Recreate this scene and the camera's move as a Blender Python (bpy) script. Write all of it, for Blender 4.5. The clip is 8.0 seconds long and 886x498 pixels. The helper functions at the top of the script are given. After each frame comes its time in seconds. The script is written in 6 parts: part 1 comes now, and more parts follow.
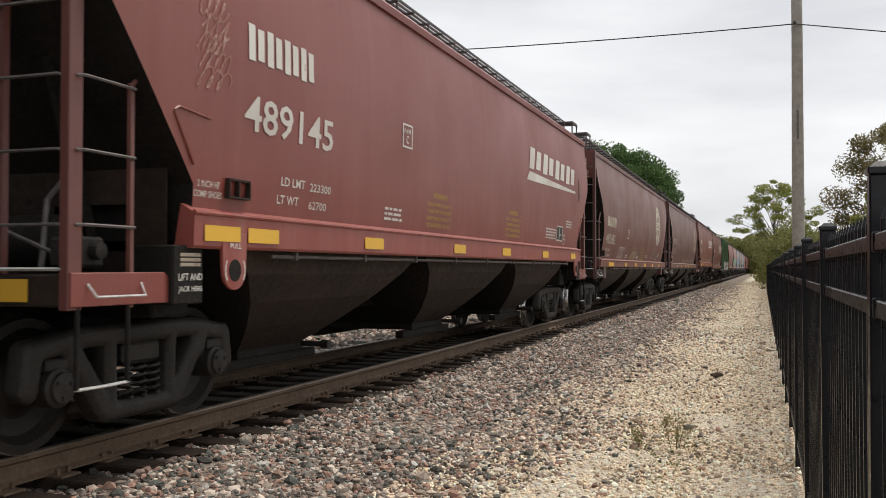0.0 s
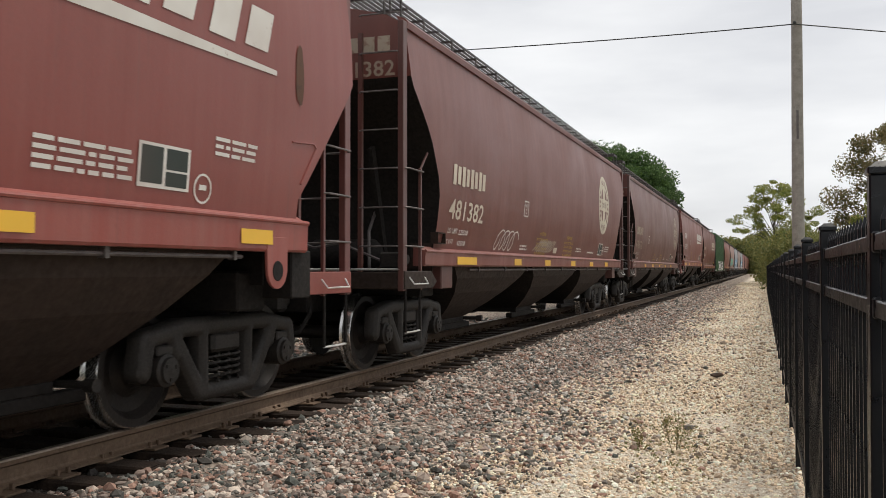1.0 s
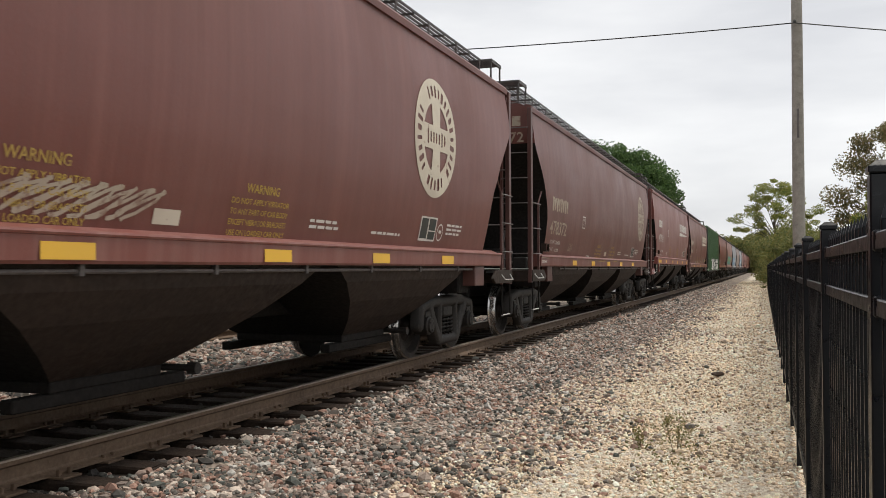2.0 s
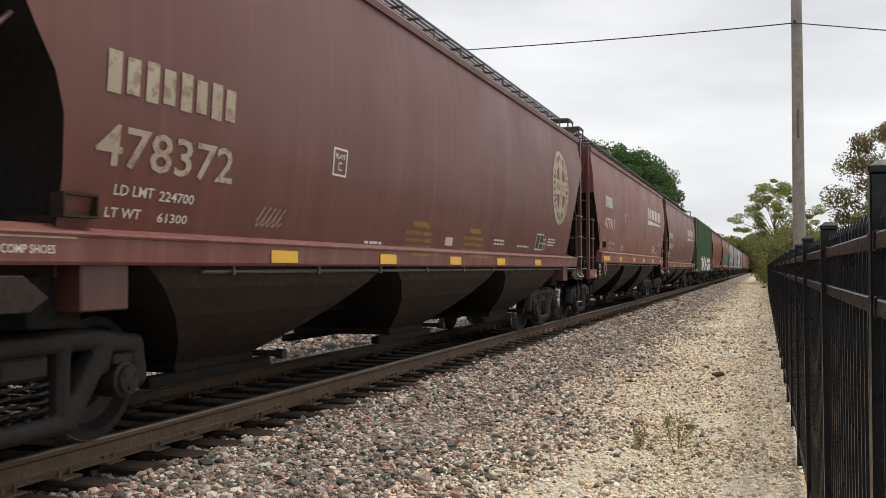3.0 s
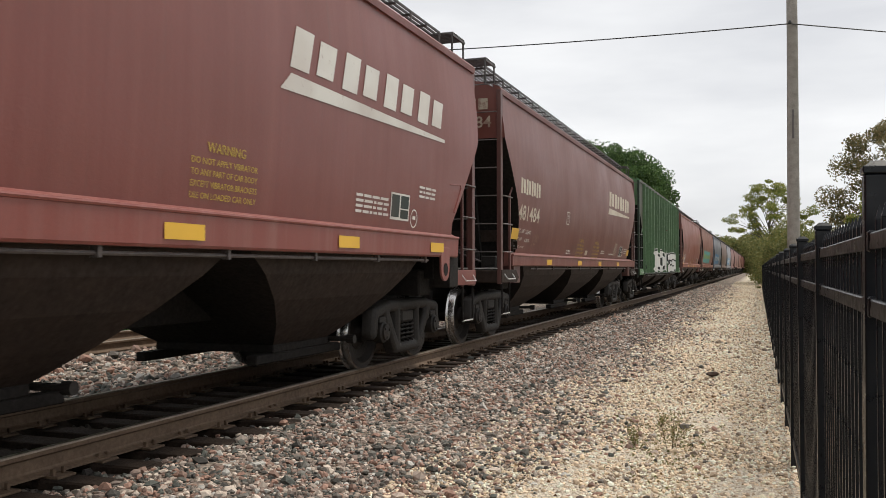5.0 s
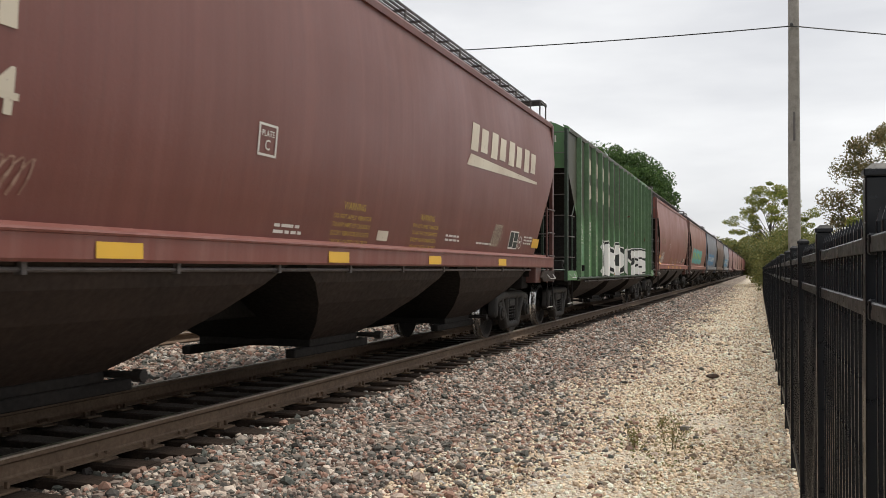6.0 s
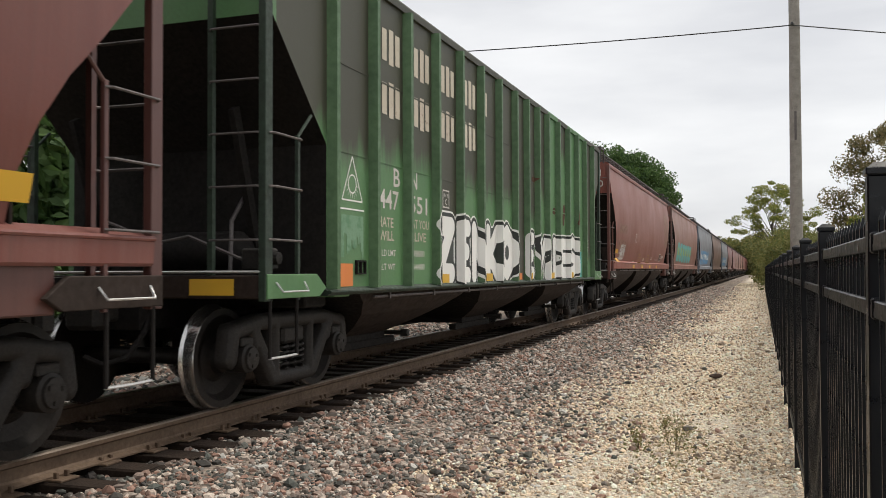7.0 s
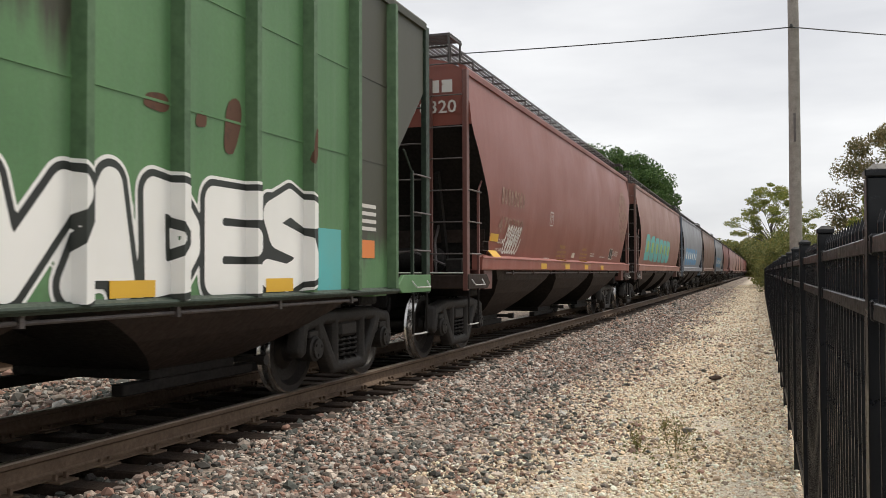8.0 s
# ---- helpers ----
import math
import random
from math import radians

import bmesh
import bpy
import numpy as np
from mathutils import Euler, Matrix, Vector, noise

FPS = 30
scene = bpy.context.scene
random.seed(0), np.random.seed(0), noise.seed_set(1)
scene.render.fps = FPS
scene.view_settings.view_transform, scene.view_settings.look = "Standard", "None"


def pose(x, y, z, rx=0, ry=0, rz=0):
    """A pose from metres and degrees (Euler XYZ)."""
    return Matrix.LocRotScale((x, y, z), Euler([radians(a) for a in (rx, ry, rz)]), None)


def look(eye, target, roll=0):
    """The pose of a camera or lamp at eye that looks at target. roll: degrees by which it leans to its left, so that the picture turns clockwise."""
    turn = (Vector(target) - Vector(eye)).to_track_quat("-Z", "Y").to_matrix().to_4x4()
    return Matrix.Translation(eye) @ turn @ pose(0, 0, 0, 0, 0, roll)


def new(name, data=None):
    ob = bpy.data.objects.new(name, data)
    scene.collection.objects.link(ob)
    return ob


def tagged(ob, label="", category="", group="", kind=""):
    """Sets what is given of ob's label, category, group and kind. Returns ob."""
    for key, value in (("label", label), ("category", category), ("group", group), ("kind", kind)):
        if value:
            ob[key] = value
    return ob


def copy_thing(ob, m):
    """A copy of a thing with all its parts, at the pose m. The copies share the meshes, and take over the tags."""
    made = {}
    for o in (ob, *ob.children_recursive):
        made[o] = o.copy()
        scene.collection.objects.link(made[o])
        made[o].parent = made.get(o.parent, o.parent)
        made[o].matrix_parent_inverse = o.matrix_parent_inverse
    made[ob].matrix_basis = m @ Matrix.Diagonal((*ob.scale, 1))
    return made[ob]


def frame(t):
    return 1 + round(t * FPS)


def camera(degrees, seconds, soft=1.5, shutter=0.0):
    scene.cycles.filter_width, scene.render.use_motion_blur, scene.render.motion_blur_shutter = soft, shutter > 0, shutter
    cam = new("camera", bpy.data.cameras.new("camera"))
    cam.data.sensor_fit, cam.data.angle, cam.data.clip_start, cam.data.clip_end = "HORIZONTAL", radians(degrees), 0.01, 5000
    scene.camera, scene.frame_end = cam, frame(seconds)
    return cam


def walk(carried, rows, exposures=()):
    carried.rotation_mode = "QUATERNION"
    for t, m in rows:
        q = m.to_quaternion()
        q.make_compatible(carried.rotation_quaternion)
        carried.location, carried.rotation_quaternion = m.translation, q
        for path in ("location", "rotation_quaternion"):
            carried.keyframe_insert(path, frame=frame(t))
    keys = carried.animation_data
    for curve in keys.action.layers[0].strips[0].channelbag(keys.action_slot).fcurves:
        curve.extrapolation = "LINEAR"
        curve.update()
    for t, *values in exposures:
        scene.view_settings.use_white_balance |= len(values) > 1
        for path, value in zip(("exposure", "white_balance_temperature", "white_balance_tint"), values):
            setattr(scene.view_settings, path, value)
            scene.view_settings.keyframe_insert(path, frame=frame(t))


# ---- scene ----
import functools

EYE = Vector((0.0, 0.0, 1.62))
cam = camera(52.5, 8.0, soft=0.65, shutter=0.05)
YAW, PITCH = 19.6, 1.24
# seconds, then the small turns of the hand-held camera: yaw, pitch, roll
SWAY = [(0.0, 0.0, 0.0, 0.0), (0.5, -0.016, 0.057, -0.044), (1.0, 0.0, 0.034, -0.059), (1.5, 0.022, -0.016, -0.136),
        (2.2, 0.04, 0.02, -0.2), (3.0, 0.046, 0.045, -0.261), (3.5, 0.009, -0.021, -0.2), (4.0, -0.187, 0.009, -0.214),
        (4.5, -0.254, -0.028, -0.171), (5.2, -0.245, 0.0, 0.0), (6.0, -0.219, 0.041, 0.182), (6.5, -0.212, 0.072, -0.077),
        (7.0, -0.092, 0.14, -0.203), (7.5, -0.09, 0.201, -0.132), (8.0, -0.132, 0.258, -0.202)]


def aim(yaw, pitch, roll):
    y, p = radians(yaw), radians(pitch)
    way = Vector((-math.sin(y) * math.cos(p), math.cos(y) * math.cos(p), math.sin(p)))
    return look(EYE, EYE + 10 * way, roll)


walk(cam, [(t, aim(YAW + a, PITCH + b, c)) for t, a, b, c in SWAY], exposures=[(0.0, 0.0), (8.0, 0.0)])

# ---- daylight: an overcast sky ----
SUN_UP, SUN_TURN = radians(64), radians(38)


def daylight():
    world = bpy.data.worlds.new("overcast")
    scene.world = world
    world.use_nodes = True
    nt = world.node_tree
    nt.nodes.clear()
    out = nt.nodes.new("ShaderNodeOutputWorld")
    bg = nt.nodes.new("ShaderNodeBackground")
    sky = nt.nodes.new("ShaderNodeTexSky")
    sky.sky_type, sky.sun_disc = "NISHITA", False
    sky.sun_elevation, sky.sun_rotation = SUN_UP, SUN_TURN
    scale = nt.nodes.new("ShaderNodeVectorMath")
    scale.operation = "SCALE"
    scale.inputs["Scale"].default_value = 0.10
    nt.links.new(sky.outputs[0], scale.inputs[0])
    co = nt.nodes.new("ShaderNodeTexCoord")
    mp = nt.nodes.new("ShaderNodeMapping")
    mp.inputs["Scale"].default_value = (1.6, 1.6, 6.5)
    nt.links.new(co.outputs["Generated"], mp.inputs[0])
    nz = nt.nodes.new("ShaderNodeTexNoise")
    nz.inputs["Scale"].default_value, nz.inputs["Detail"].default_value, nz.inputs["Roughness"].default_value = 1.7, 5, 0.5
    nt.links.new(mp.outputs[0], nz.inputs["Vector"])
    ramp = nt.nodes.new("ShaderNodeValToRGB")
    ramp.color_ramp.elements[0].position, ramp.color_ramp.elements[0].color = 0.3, (0.66, 0.665, 0.685, 1)
    ramp.color_ramp.elements[1].position, ramp.color_ramp.elements[1].color = 0.66, (0.90, 0.90, 0.90, 1)
    nt.links.new(nz.outputs[0], ramp.inputs[0])
    mix = nt.nodes.new("ShaderNodeMix")
    mix.data_type = "RGBA"
    mix.inputs[0].default_value = 0.93
    nt.links.new(scale.outputs[0], mix.inputs[6])
    nt.links.new(ramp.outputs[0], mix.inputs[7])
    nt.links.new(mix.outputs[2], bg.inputs[0])
    bg.inputs[1].default_value = 1.15
    nt.links.new(bg.outputs[0], out.inputs[0])
    sun = new("sun", bpy.data.lights.new("sun", "SUN"))
    sun.data.energy, sun.data.angle, sun.data.color = 2.65, radians(14), (1.0, 0.93, 0.82)
    d = Vector((math.cos(SUN_UP) * math.sin(SUN_TURN), math.cos(SUN_UP) * math.cos(SUN_TURN), math.sin(SUN_UP)))
    sun.matrix_world = look(d * 50, (0, 0, 0))


daylight()


# ---- materials ----
def material(name, rough=0.6, metal=0.0):
    m = bpy.data.materials.new(name)
    m.use_nodes = True
    nt = m.node_tree
    b = nt.nodes["Principled BSDF"]
    b.inputs["Roughness"].default_value, b.inputs["Metallic"].default_value = rough, metal
    return m, nt, b


def coords(nt, kind="Object", scale=(1, 1, 1)):
    co = nt.nodes.new("ShaderNodeTexCoord")
    mp = nt.nodes.new("ShaderNodeMapping")
    mp.inputs["Scale"].default_value = scale
    nt.links.new(co.outputs[kind], mp.inputs[0])
    return mp.outputs[0]


def noise_tex(nt, vec, scale, detail=4, rough=0.55):
    n = nt.nodes.new("ShaderNodeTexNoise")
    n.inputs["Scale"].default_value, n.inputs["Detail"].default_value, n.inputs["Roughness"].default_value = scale, detail, rough
    nt.links.new(vec, n.inputs["Vector"])
    return n.outputs[0]


def ramp(nt, fac, stops):
    r = nt.nodes.new("ShaderNodeValToRGB")
    e = r.color_ramp.elements
    while len(e) < len(stops):
        e.new(0.5)
    for s, (p, c) in zip(e, stops):
        s.position, s.color = p, (*c, 1) if len(c) == 3 else c
    nt.links.new(fac, r.inputs[0])
    return r.outputs[0]


def grey(v):
    return (v, v, v)


def blend(nt, fac, a, b, how="MIX"):
    m = nt.nodes.new("ShaderNodeMix")
    m.data_type, m.blend_type = "RGBA", how
    for value, slot in ((fac, 0), (a, 6), (b, 7)):
        if isinstance(value, (int, float)):
            m.inputs[slot].default_value = value
        elif isinstance(value, tuple):
            m.inputs[slot].default_value = (*value, 1)
        else:
            nt.links.new(value, m.inputs[slot])
    return m.outputs[2]


def bump(nt, b, height, strength, distance):
    n = nt.nodes.new("ShaderNodeBump")
    n.inputs["Strength"].default_value, n.inputs["Distance"].default_value = strength, distance
    nt.links.new(height, n.inputs["Height"])
    nt.links.new(n.outputs[0], b.inputs["Normal"])


def speckled(name, dark, light, scale, rough=0.7, metal=0.0, relief=0.3, depth=0.004, fine=8.0, shine=0.5):
    """A plain material that varies at two scales between two colours."""
    m, nt, b = material(name, rough, metal)
    b.inputs["Specular IOR Level"].default_value = shine
    v = coords(nt)
    n1, n2 = noise_tex(nt, v, scale, 5), noise_tex(nt, v, scale * fine, 6, 0.65)
    c = blend(nt, 0.45, ramp(nt, n1, [(0.3, dark), (0.7, light)]), ramp(nt, n2, [(0.3, dark), (0.7, light)]))
    nt.links.new(c, b.inputs["Base Color"])
    nt.links.new(ramp(nt, n2, [(0.3, grey(min(1, rough + 0.12))), (0.7, grey(max(0, rough - 0.12)))]), b.inputs["Roughness"])
    bump(nt, b, n2, relief, depth)
    return m


def car_paint(name, dirt=(0.10, 0.054, 0.044), dust=(0.33, 0.135, 0.105)):
    """Weathered wagon paint in the object's own colour, with rain streaks, faded patches and grime."""
    m, nt, b = material(name, 0.4)
    b.inputs["Specular IOR Level"].default_value = 0.58
    info = nt.nodes.new("ShaderNodeObjectInfo")
    v = coords(nt)
    streak = noise_tex(nt, coords(nt, scale=(1, 2.6, 0.10)), 2.2, 6, 0.6)
    thin = noise_tex(nt, coords(nt, scale=(1, 13, 0.3)), 1.6, 4, 0.6)
    cloud = noise_tex(nt, v, 0.7, 4)
    fine = noise_tex(nt, v, 28, 5, 0.7)
    c = blend(nt, ramp(nt, streak, [(0.42, grey(0.0)), (0.75, grey(0.2))]), info.outputs["Color"], dust)
    c = blend(nt, ramp(nt, thin, [(0.60, grey(0.0)), (0.78, grey(0.34))]), c, dirt)
    c = blend(nt, ramp(nt, cloud, [(0.35, grey(0.0)), (0.75, grey(0.22))]), c, dirt)
    c = blend(nt, ramp(nt, fine, [(0.35, grey(0.12)), (0.65, grey(0.0))]), c, dirt)
    nt.links.new(c, b.inputs["Base Color"])
    nt.links.new(ramp(nt, cloud, [(0.3, grey(0.38)), (0.7, grey(0.52))]), b.inputs["Roughness"])
    dents = noise_tex(nt, coords(nt, scale=(1, 1.4, 0.35)), 1.3, 2, 0.4)
    bump(nt, b, blend(nt, 0.12, dents, fine), 0.35, 0.03)
    return m


def chipped(name, base, under, amount=0.62, rough=0.6, scale=9.0):
    """Old stencil paint, worn through in places to what lies under it."""
    m, nt, b = material(name, rough)
    v = coords(nt, "Object")
    n = noise_tex(nt, v, scale, 8, 0.72)
    w = noise_tex(nt, v, 1.1, 3, 0.5)
    c = blend(nt, ramp(nt, n, [(amount, grey(0.0)), (amount + 0.06, grey(0.7))]), base, under)
    c = blend(nt, ramp(nt, w, [(0.4, grey(0.0)), (0.7, grey(0.3))]), c, under)
    nt.links.new(c, b.inputs["Base Color"])
    return m


def island_mix(name, colours, rough=0.85, fine=60.0, dark=0.35):
    """Loose stones or leaves: each island its own colour."""
    m, nt, b = material(name, rough)
    g = nt.nodes.new("ShaderNodeNewGeometry")
    k = len(colours)
    r = nt.nodes.new("ShaderNodeValToRGB")
    r.color_ramp.interpolation = "CONSTANT"
    e = r.color_ramp.elements
    while len(e) < k:
        e.new(0.5)
    for i, c in enumerate(colours):
        e[i].position, e[i].color = i / k, (*c, 1)
    nt.links.new(g.outputs["Random Per Island"], r.inputs[0])
    n = noise_tex(nt, coords(nt), fine, 5, 0.65)
    c = blend(nt, ramp(nt, n, [(0.3, grey(dark)), (0.65, grey(0.0))]), r.outputs[0], (0.10, 0.085, 0.07))
    nt.links.new(c, b.inputs["Base Color"])
    bump(nt, b, n, 0.4, 0.004)
    return m


BROWN, BROWN_OLD, RED_BROWN = (0.222, 0.044, 0.033, 1), (0.168, 0.045, 0.033, 1), (0.245, 0.068, 0.048, 1)
M_PAINT = car_paint("wagon_paint")
M_SILL = car_paint("sill_paint", dust=(0.45, 0.30, 0.27))
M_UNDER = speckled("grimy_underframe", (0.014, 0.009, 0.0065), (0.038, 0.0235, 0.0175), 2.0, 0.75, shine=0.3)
# Grime black, also used where shade is painted onto slopes and undersides.
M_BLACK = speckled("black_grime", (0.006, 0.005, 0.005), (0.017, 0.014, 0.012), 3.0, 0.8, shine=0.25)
M_CAST = speckled("cast_steel", (0.010, 0.009, 0.008), (0.034, 0.029, 0.026), 6.0, 0.6, 0.1, shine=0.35)
M_WHEEL = speckled("wheel_steel", (0.010, 0.008, 0.007), (0.026, 0.021, 0.018), 5.0, 0.55, 0.2, shine=0.35)
M_TREAD = speckled("worn_tread", (0.45, 0.44, 0.43), (0.62, 0.61, 0.6), 12.0, 0.22, 0.95, 0.1)
M_GALV = speckled("worn_handrail", (0.07, 0.06, 0.058), (0.18, 0.16, 0.155), 10.0, 0.5, 0.4)
M_BRIGHT = speckled("bare_steel", (0.5, 0.49, 0.48), (0.75, 0.74, 0.72), 20.0, 0.35, 0.6, 0.1)
M_GRATE = speckled("grating_steel", (0.045, 0.042, 0.042), (0.12, 0.11, 0.105), 8.0, 0.55, 0.5)
M_RAIL = speckled("rusty_rail", (0.075, 0.046, 0.028), (0.16, 0.105, 0.066), 3.0, 0.75, 0.1)
M_HEAD = speckled("rail_head", (0.16, 0.12, 0.09), (0.30, 0.25, 0.2), 5.0, 0.38, 0.6)
M_TIE = speckled("creosoted_timber", (0.012, 0.008, 0.006), (0.045, 0.029, 0.020), 5.0, 0.9, 0, 0.8, 0.012, shine=0.25)
M_FENCE = speckled("black_powder_coat", (0.0035, 0.0045, 0.007), (0.006, 0.0075, 0.011), 3.0, 0.34, 0.0, 0.05, shine=0.32)
M_POLE = speckled("weathered_pole_wood", (0.19, 0.17, 0.15), (0.37, 0.335, 0.30), 6.0, 0.85, 0, 0.6, 0.01)
M_WIRE = speckled("cable_sheath", (0.02, 0.02, 0.02), (0.04, 0.04, 0.04), 6.0, 0.6)
M_WHITE = chipped("white_stencil", (0.66, 0.64, 0.60), (0.26, 0.15, 0.12))
M_GHOST = chipped("ghost_stencil", (0.34, 0.22, 0.165), (0.17, 0.07, 0.05), 0.47)
M_CREAM = chipped("cream_stencil", (0.60, 0.54, 0.44), (0.25, 0.15, 0.11), 0.6)
M_FADED = chipped("faded_stencil", (0.42, 0.36, 0.28), (0.22, 0.12, 0.09), 0.52)
M_YELLOW = chipped("yellow_reflector", (0.72, 0.42, 0.035), (0.45, 0.26, 0.05), 0.66, 0.45)
M_WARN = chipped("yellow_stencil", (0.48, 0.33, 0.06), (0.2, 0.1, 0.06), 0.56)
M_ORANGE = chipped("orange_reflector", (0.72, 0.22, 0.05), (0.4, 0.15, 0.06), 0.66, 0.45)
M_SPRAY = chipped("white_spray_paint", (0.86, 0.85, 0.82), (0.62, 0.62, 0.58), 0.70, 0.5)
M_INK = chipped("black_spray_paint", (0.02, 0.022, 0.02), (0.05, 0.07, 0.05), 0.7, 0.5)
M_TEAL = chipped("teal_spray_paint", (0.10, 0.42, 0.42), (0.2, 0.3, 0.2), 0.62, 0.5)
M_BLUE = chipped("blue_spray_paint", (0.10, 0.28, 0.50), (0.3, 0.4, 0.5), 0.62, 0.5)
M_LIME = chipped("lime_spray_paint", (0.35, 0.45, 0.08), (0.2, 0.3, 0.1), 0.62, 0.5)
M_RUST = chipped("rust_patch", (0.10, 0.045, 0.025), (0.06, 0.03, 0.02), 0.55, 0.85)
M_CHALK = chipped("rubbed_chalk", (0.44, 0.27, 0.23), (0.24, 0.08, 0.06), 0.46)
M_DARKPANEL = chipped("black_stencil", (0.02, 0.03, 0.025), (0.1, 0.06, 0.05), 0.62)


def math_node(nt, op, a, b=None, c=None):
    n = nt.nodes.new("ShaderNodeMath")
    n.operation = op
    for k, value in enumerate((a, b, c)):
        if isinstance(value, (int, float)):
            n.inputs[k].default_value = value
        elif value is not None:
            nt.links.new(value, n.inputs[k])
    return n.outputs[0]


RIB_Y = [-7.03 + 0.97 * k for k in range(8)] + [0.56, 1.36] + [2.16 + 0.975 * k for k in range(6)]
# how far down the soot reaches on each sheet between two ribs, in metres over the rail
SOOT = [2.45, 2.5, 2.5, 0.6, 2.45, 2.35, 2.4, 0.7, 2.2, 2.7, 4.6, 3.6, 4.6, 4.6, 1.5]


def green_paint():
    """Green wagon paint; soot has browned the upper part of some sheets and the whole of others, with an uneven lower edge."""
    m, nt, b = material("green_paint", 0.5)
    v = coords(nt)
    sep = nt.nodes.new("ShaderNodeSeparateXYZ")
    nt.links.new(v, sep.inputs[0])
    cloud = noise_tex(nt, v, 0.55, 4)
    streak = noise_tex(nt, coords(nt, scale=(1, 3, 0.12)), 2.2, 6, 0.6)
    fine = noise_tex(nt, v, 26, 5, 0.7)
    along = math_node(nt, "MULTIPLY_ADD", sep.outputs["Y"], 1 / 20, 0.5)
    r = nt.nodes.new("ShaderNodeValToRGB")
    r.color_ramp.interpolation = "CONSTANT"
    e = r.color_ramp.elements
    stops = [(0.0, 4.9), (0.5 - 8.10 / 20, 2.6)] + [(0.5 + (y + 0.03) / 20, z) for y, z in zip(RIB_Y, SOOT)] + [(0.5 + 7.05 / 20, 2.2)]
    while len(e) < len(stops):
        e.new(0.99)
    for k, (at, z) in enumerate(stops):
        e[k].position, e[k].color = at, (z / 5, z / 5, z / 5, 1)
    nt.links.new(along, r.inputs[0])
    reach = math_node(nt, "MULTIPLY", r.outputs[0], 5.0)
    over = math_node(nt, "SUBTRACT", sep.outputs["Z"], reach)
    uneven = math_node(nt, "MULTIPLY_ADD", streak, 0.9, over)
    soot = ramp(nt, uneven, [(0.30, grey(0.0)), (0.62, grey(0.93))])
    c = ramp(nt, cloud, [(0.3, (0.070, 0.175, 0.066)), (0.7, (0.118, 0.255, 0.104))])
    c = blend(nt, ramp(nt, streak, [(0.45, grey(0.0)), (0.8, grey(0.35))]), c, (0.17, 0.27, 0.16))
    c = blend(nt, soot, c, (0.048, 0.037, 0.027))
    c = blend(nt, ramp(nt, fine, [(0.35, grey(0.18)), (0.65, grey(0.0))]), c, (0.05, 0.05, 0.03))
    nt.links.new(c, b.inputs["Base Color"])
    bump(nt, b, blend(nt, 0.15, cloud, fine), 0.3, 0.03)
    return m


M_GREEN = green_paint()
M_RIB = speckled("worn_green_rib", (0.045, 0.095, 0.042), (0.10, 0.19, 0.085), 1.6, 0.5)
M_SOOTY_GREEN = speckled("sooty_green_paint", (0.012, 0.018, 0.013), (0.030, 0.055, 0.034), 2.5, 0.6)


# ---- mesh helpers ----
def mesh_of(bm, name, mats, smooth=None):
    me = bpy.data.meshes.new(name)
    bm.normal_update()
    if smooth is not None:
        for f in bm.faces:
            f.smooth = True
        for e in bm.edges:
            if len(e.link_faces) == 2 and e.calc_face_angle(0) > radians(smooth):
                e.smooth = False
    bm.to_mesh(me)
    bm.free()
    for m in mats if isinstance(mats, (list, tuple)) else [mats]:
        me.materials.append(m)
    return me


def part(name, bm, mat, parent, label="", smooth=None, at=None):
    ob = new(name, mesh_of(bm, name, mat, smooth))
    ob.parent = parent
    if at is not None:
        ob.matrix_basis = at
    if label:
        tagged(ob, label)
    return ob


def again(ob, parent, m=None):
    """Another part on the same mesh."""
    o = new(ob.name.split(".")[0], ob.data)
    o.parent = parent
    o.matrix_basis = m if m is not None else Matrix()
    o.color = ob.color
    return o


def box(bm, x0, x1, y0, y1, z0, z1, bevel=0.0, mi=0):
    v = [bm.verts.new(p) for p in ((x0, y0, z0), (x1, y0, z0), (x1, y1, z0), (x0, y1, z0), (x0, y0, z1), (x1, y0, z1), (x1, y1, z1), (x0, y1, z1))]
    fs = [bm.faces.new([v[i] for i in q]) for q in ((3, 2, 1, 0), (4, 5, 6, 7), (0, 1, 5, 4), (1, 2, 6, 5), (2, 3, 7, 6), (3, 0, 4, 7))]
    for f in fs:
        f.material_index = mi
    if bevel:
        es = {e for f in fs for e in f.edges}
        r = bmesh.ops.bevel(bm, geom=list(es), offset=bevel, segments=1, affect="EDGES")
        for f in r["faces"]:
            f.material_index = mi
    return bm


def boxed(*a, **k):
    return box(bmesh.new(), *a, **k)


def prism(bm, pts, axis, a, b, bevel=0.0):
    """The outline pts (two coordinates each) drawn out along the axis from a to b. Axis x: (y, z); axis y: (x, z); axis z: (x, y)."""
    put = {"x": lambda p, t: (t, p[0], p[1]), "y": lambda p, t: (p[0], t, p[1]), "z": lambda p, t: (p[0], p[1], t)}[axis]
    lo, hi = [bm.verts.new(put(p, a)) for p in pts], [bm.verts.new(put(p, b)) for p in pts]
    n = len(pts)
    fs = [bm.faces.new(lo[::-1]), bm.faces.new(hi)]
    fs += [bm.faces.new((lo[i], lo[(i + 1) % n], hi[(i + 1) % n], hi[i])) for i in range(n)]
    bmesh.ops.recalc_face_normals(bm, faces=fs)
    if bevel:
        es = {e for f in fs[:2] for e in f.edges}
        bmesh.ops.bevel(bm, geom=list(es), offset=bevel, segments=1, affect="EDGES")
    return bm


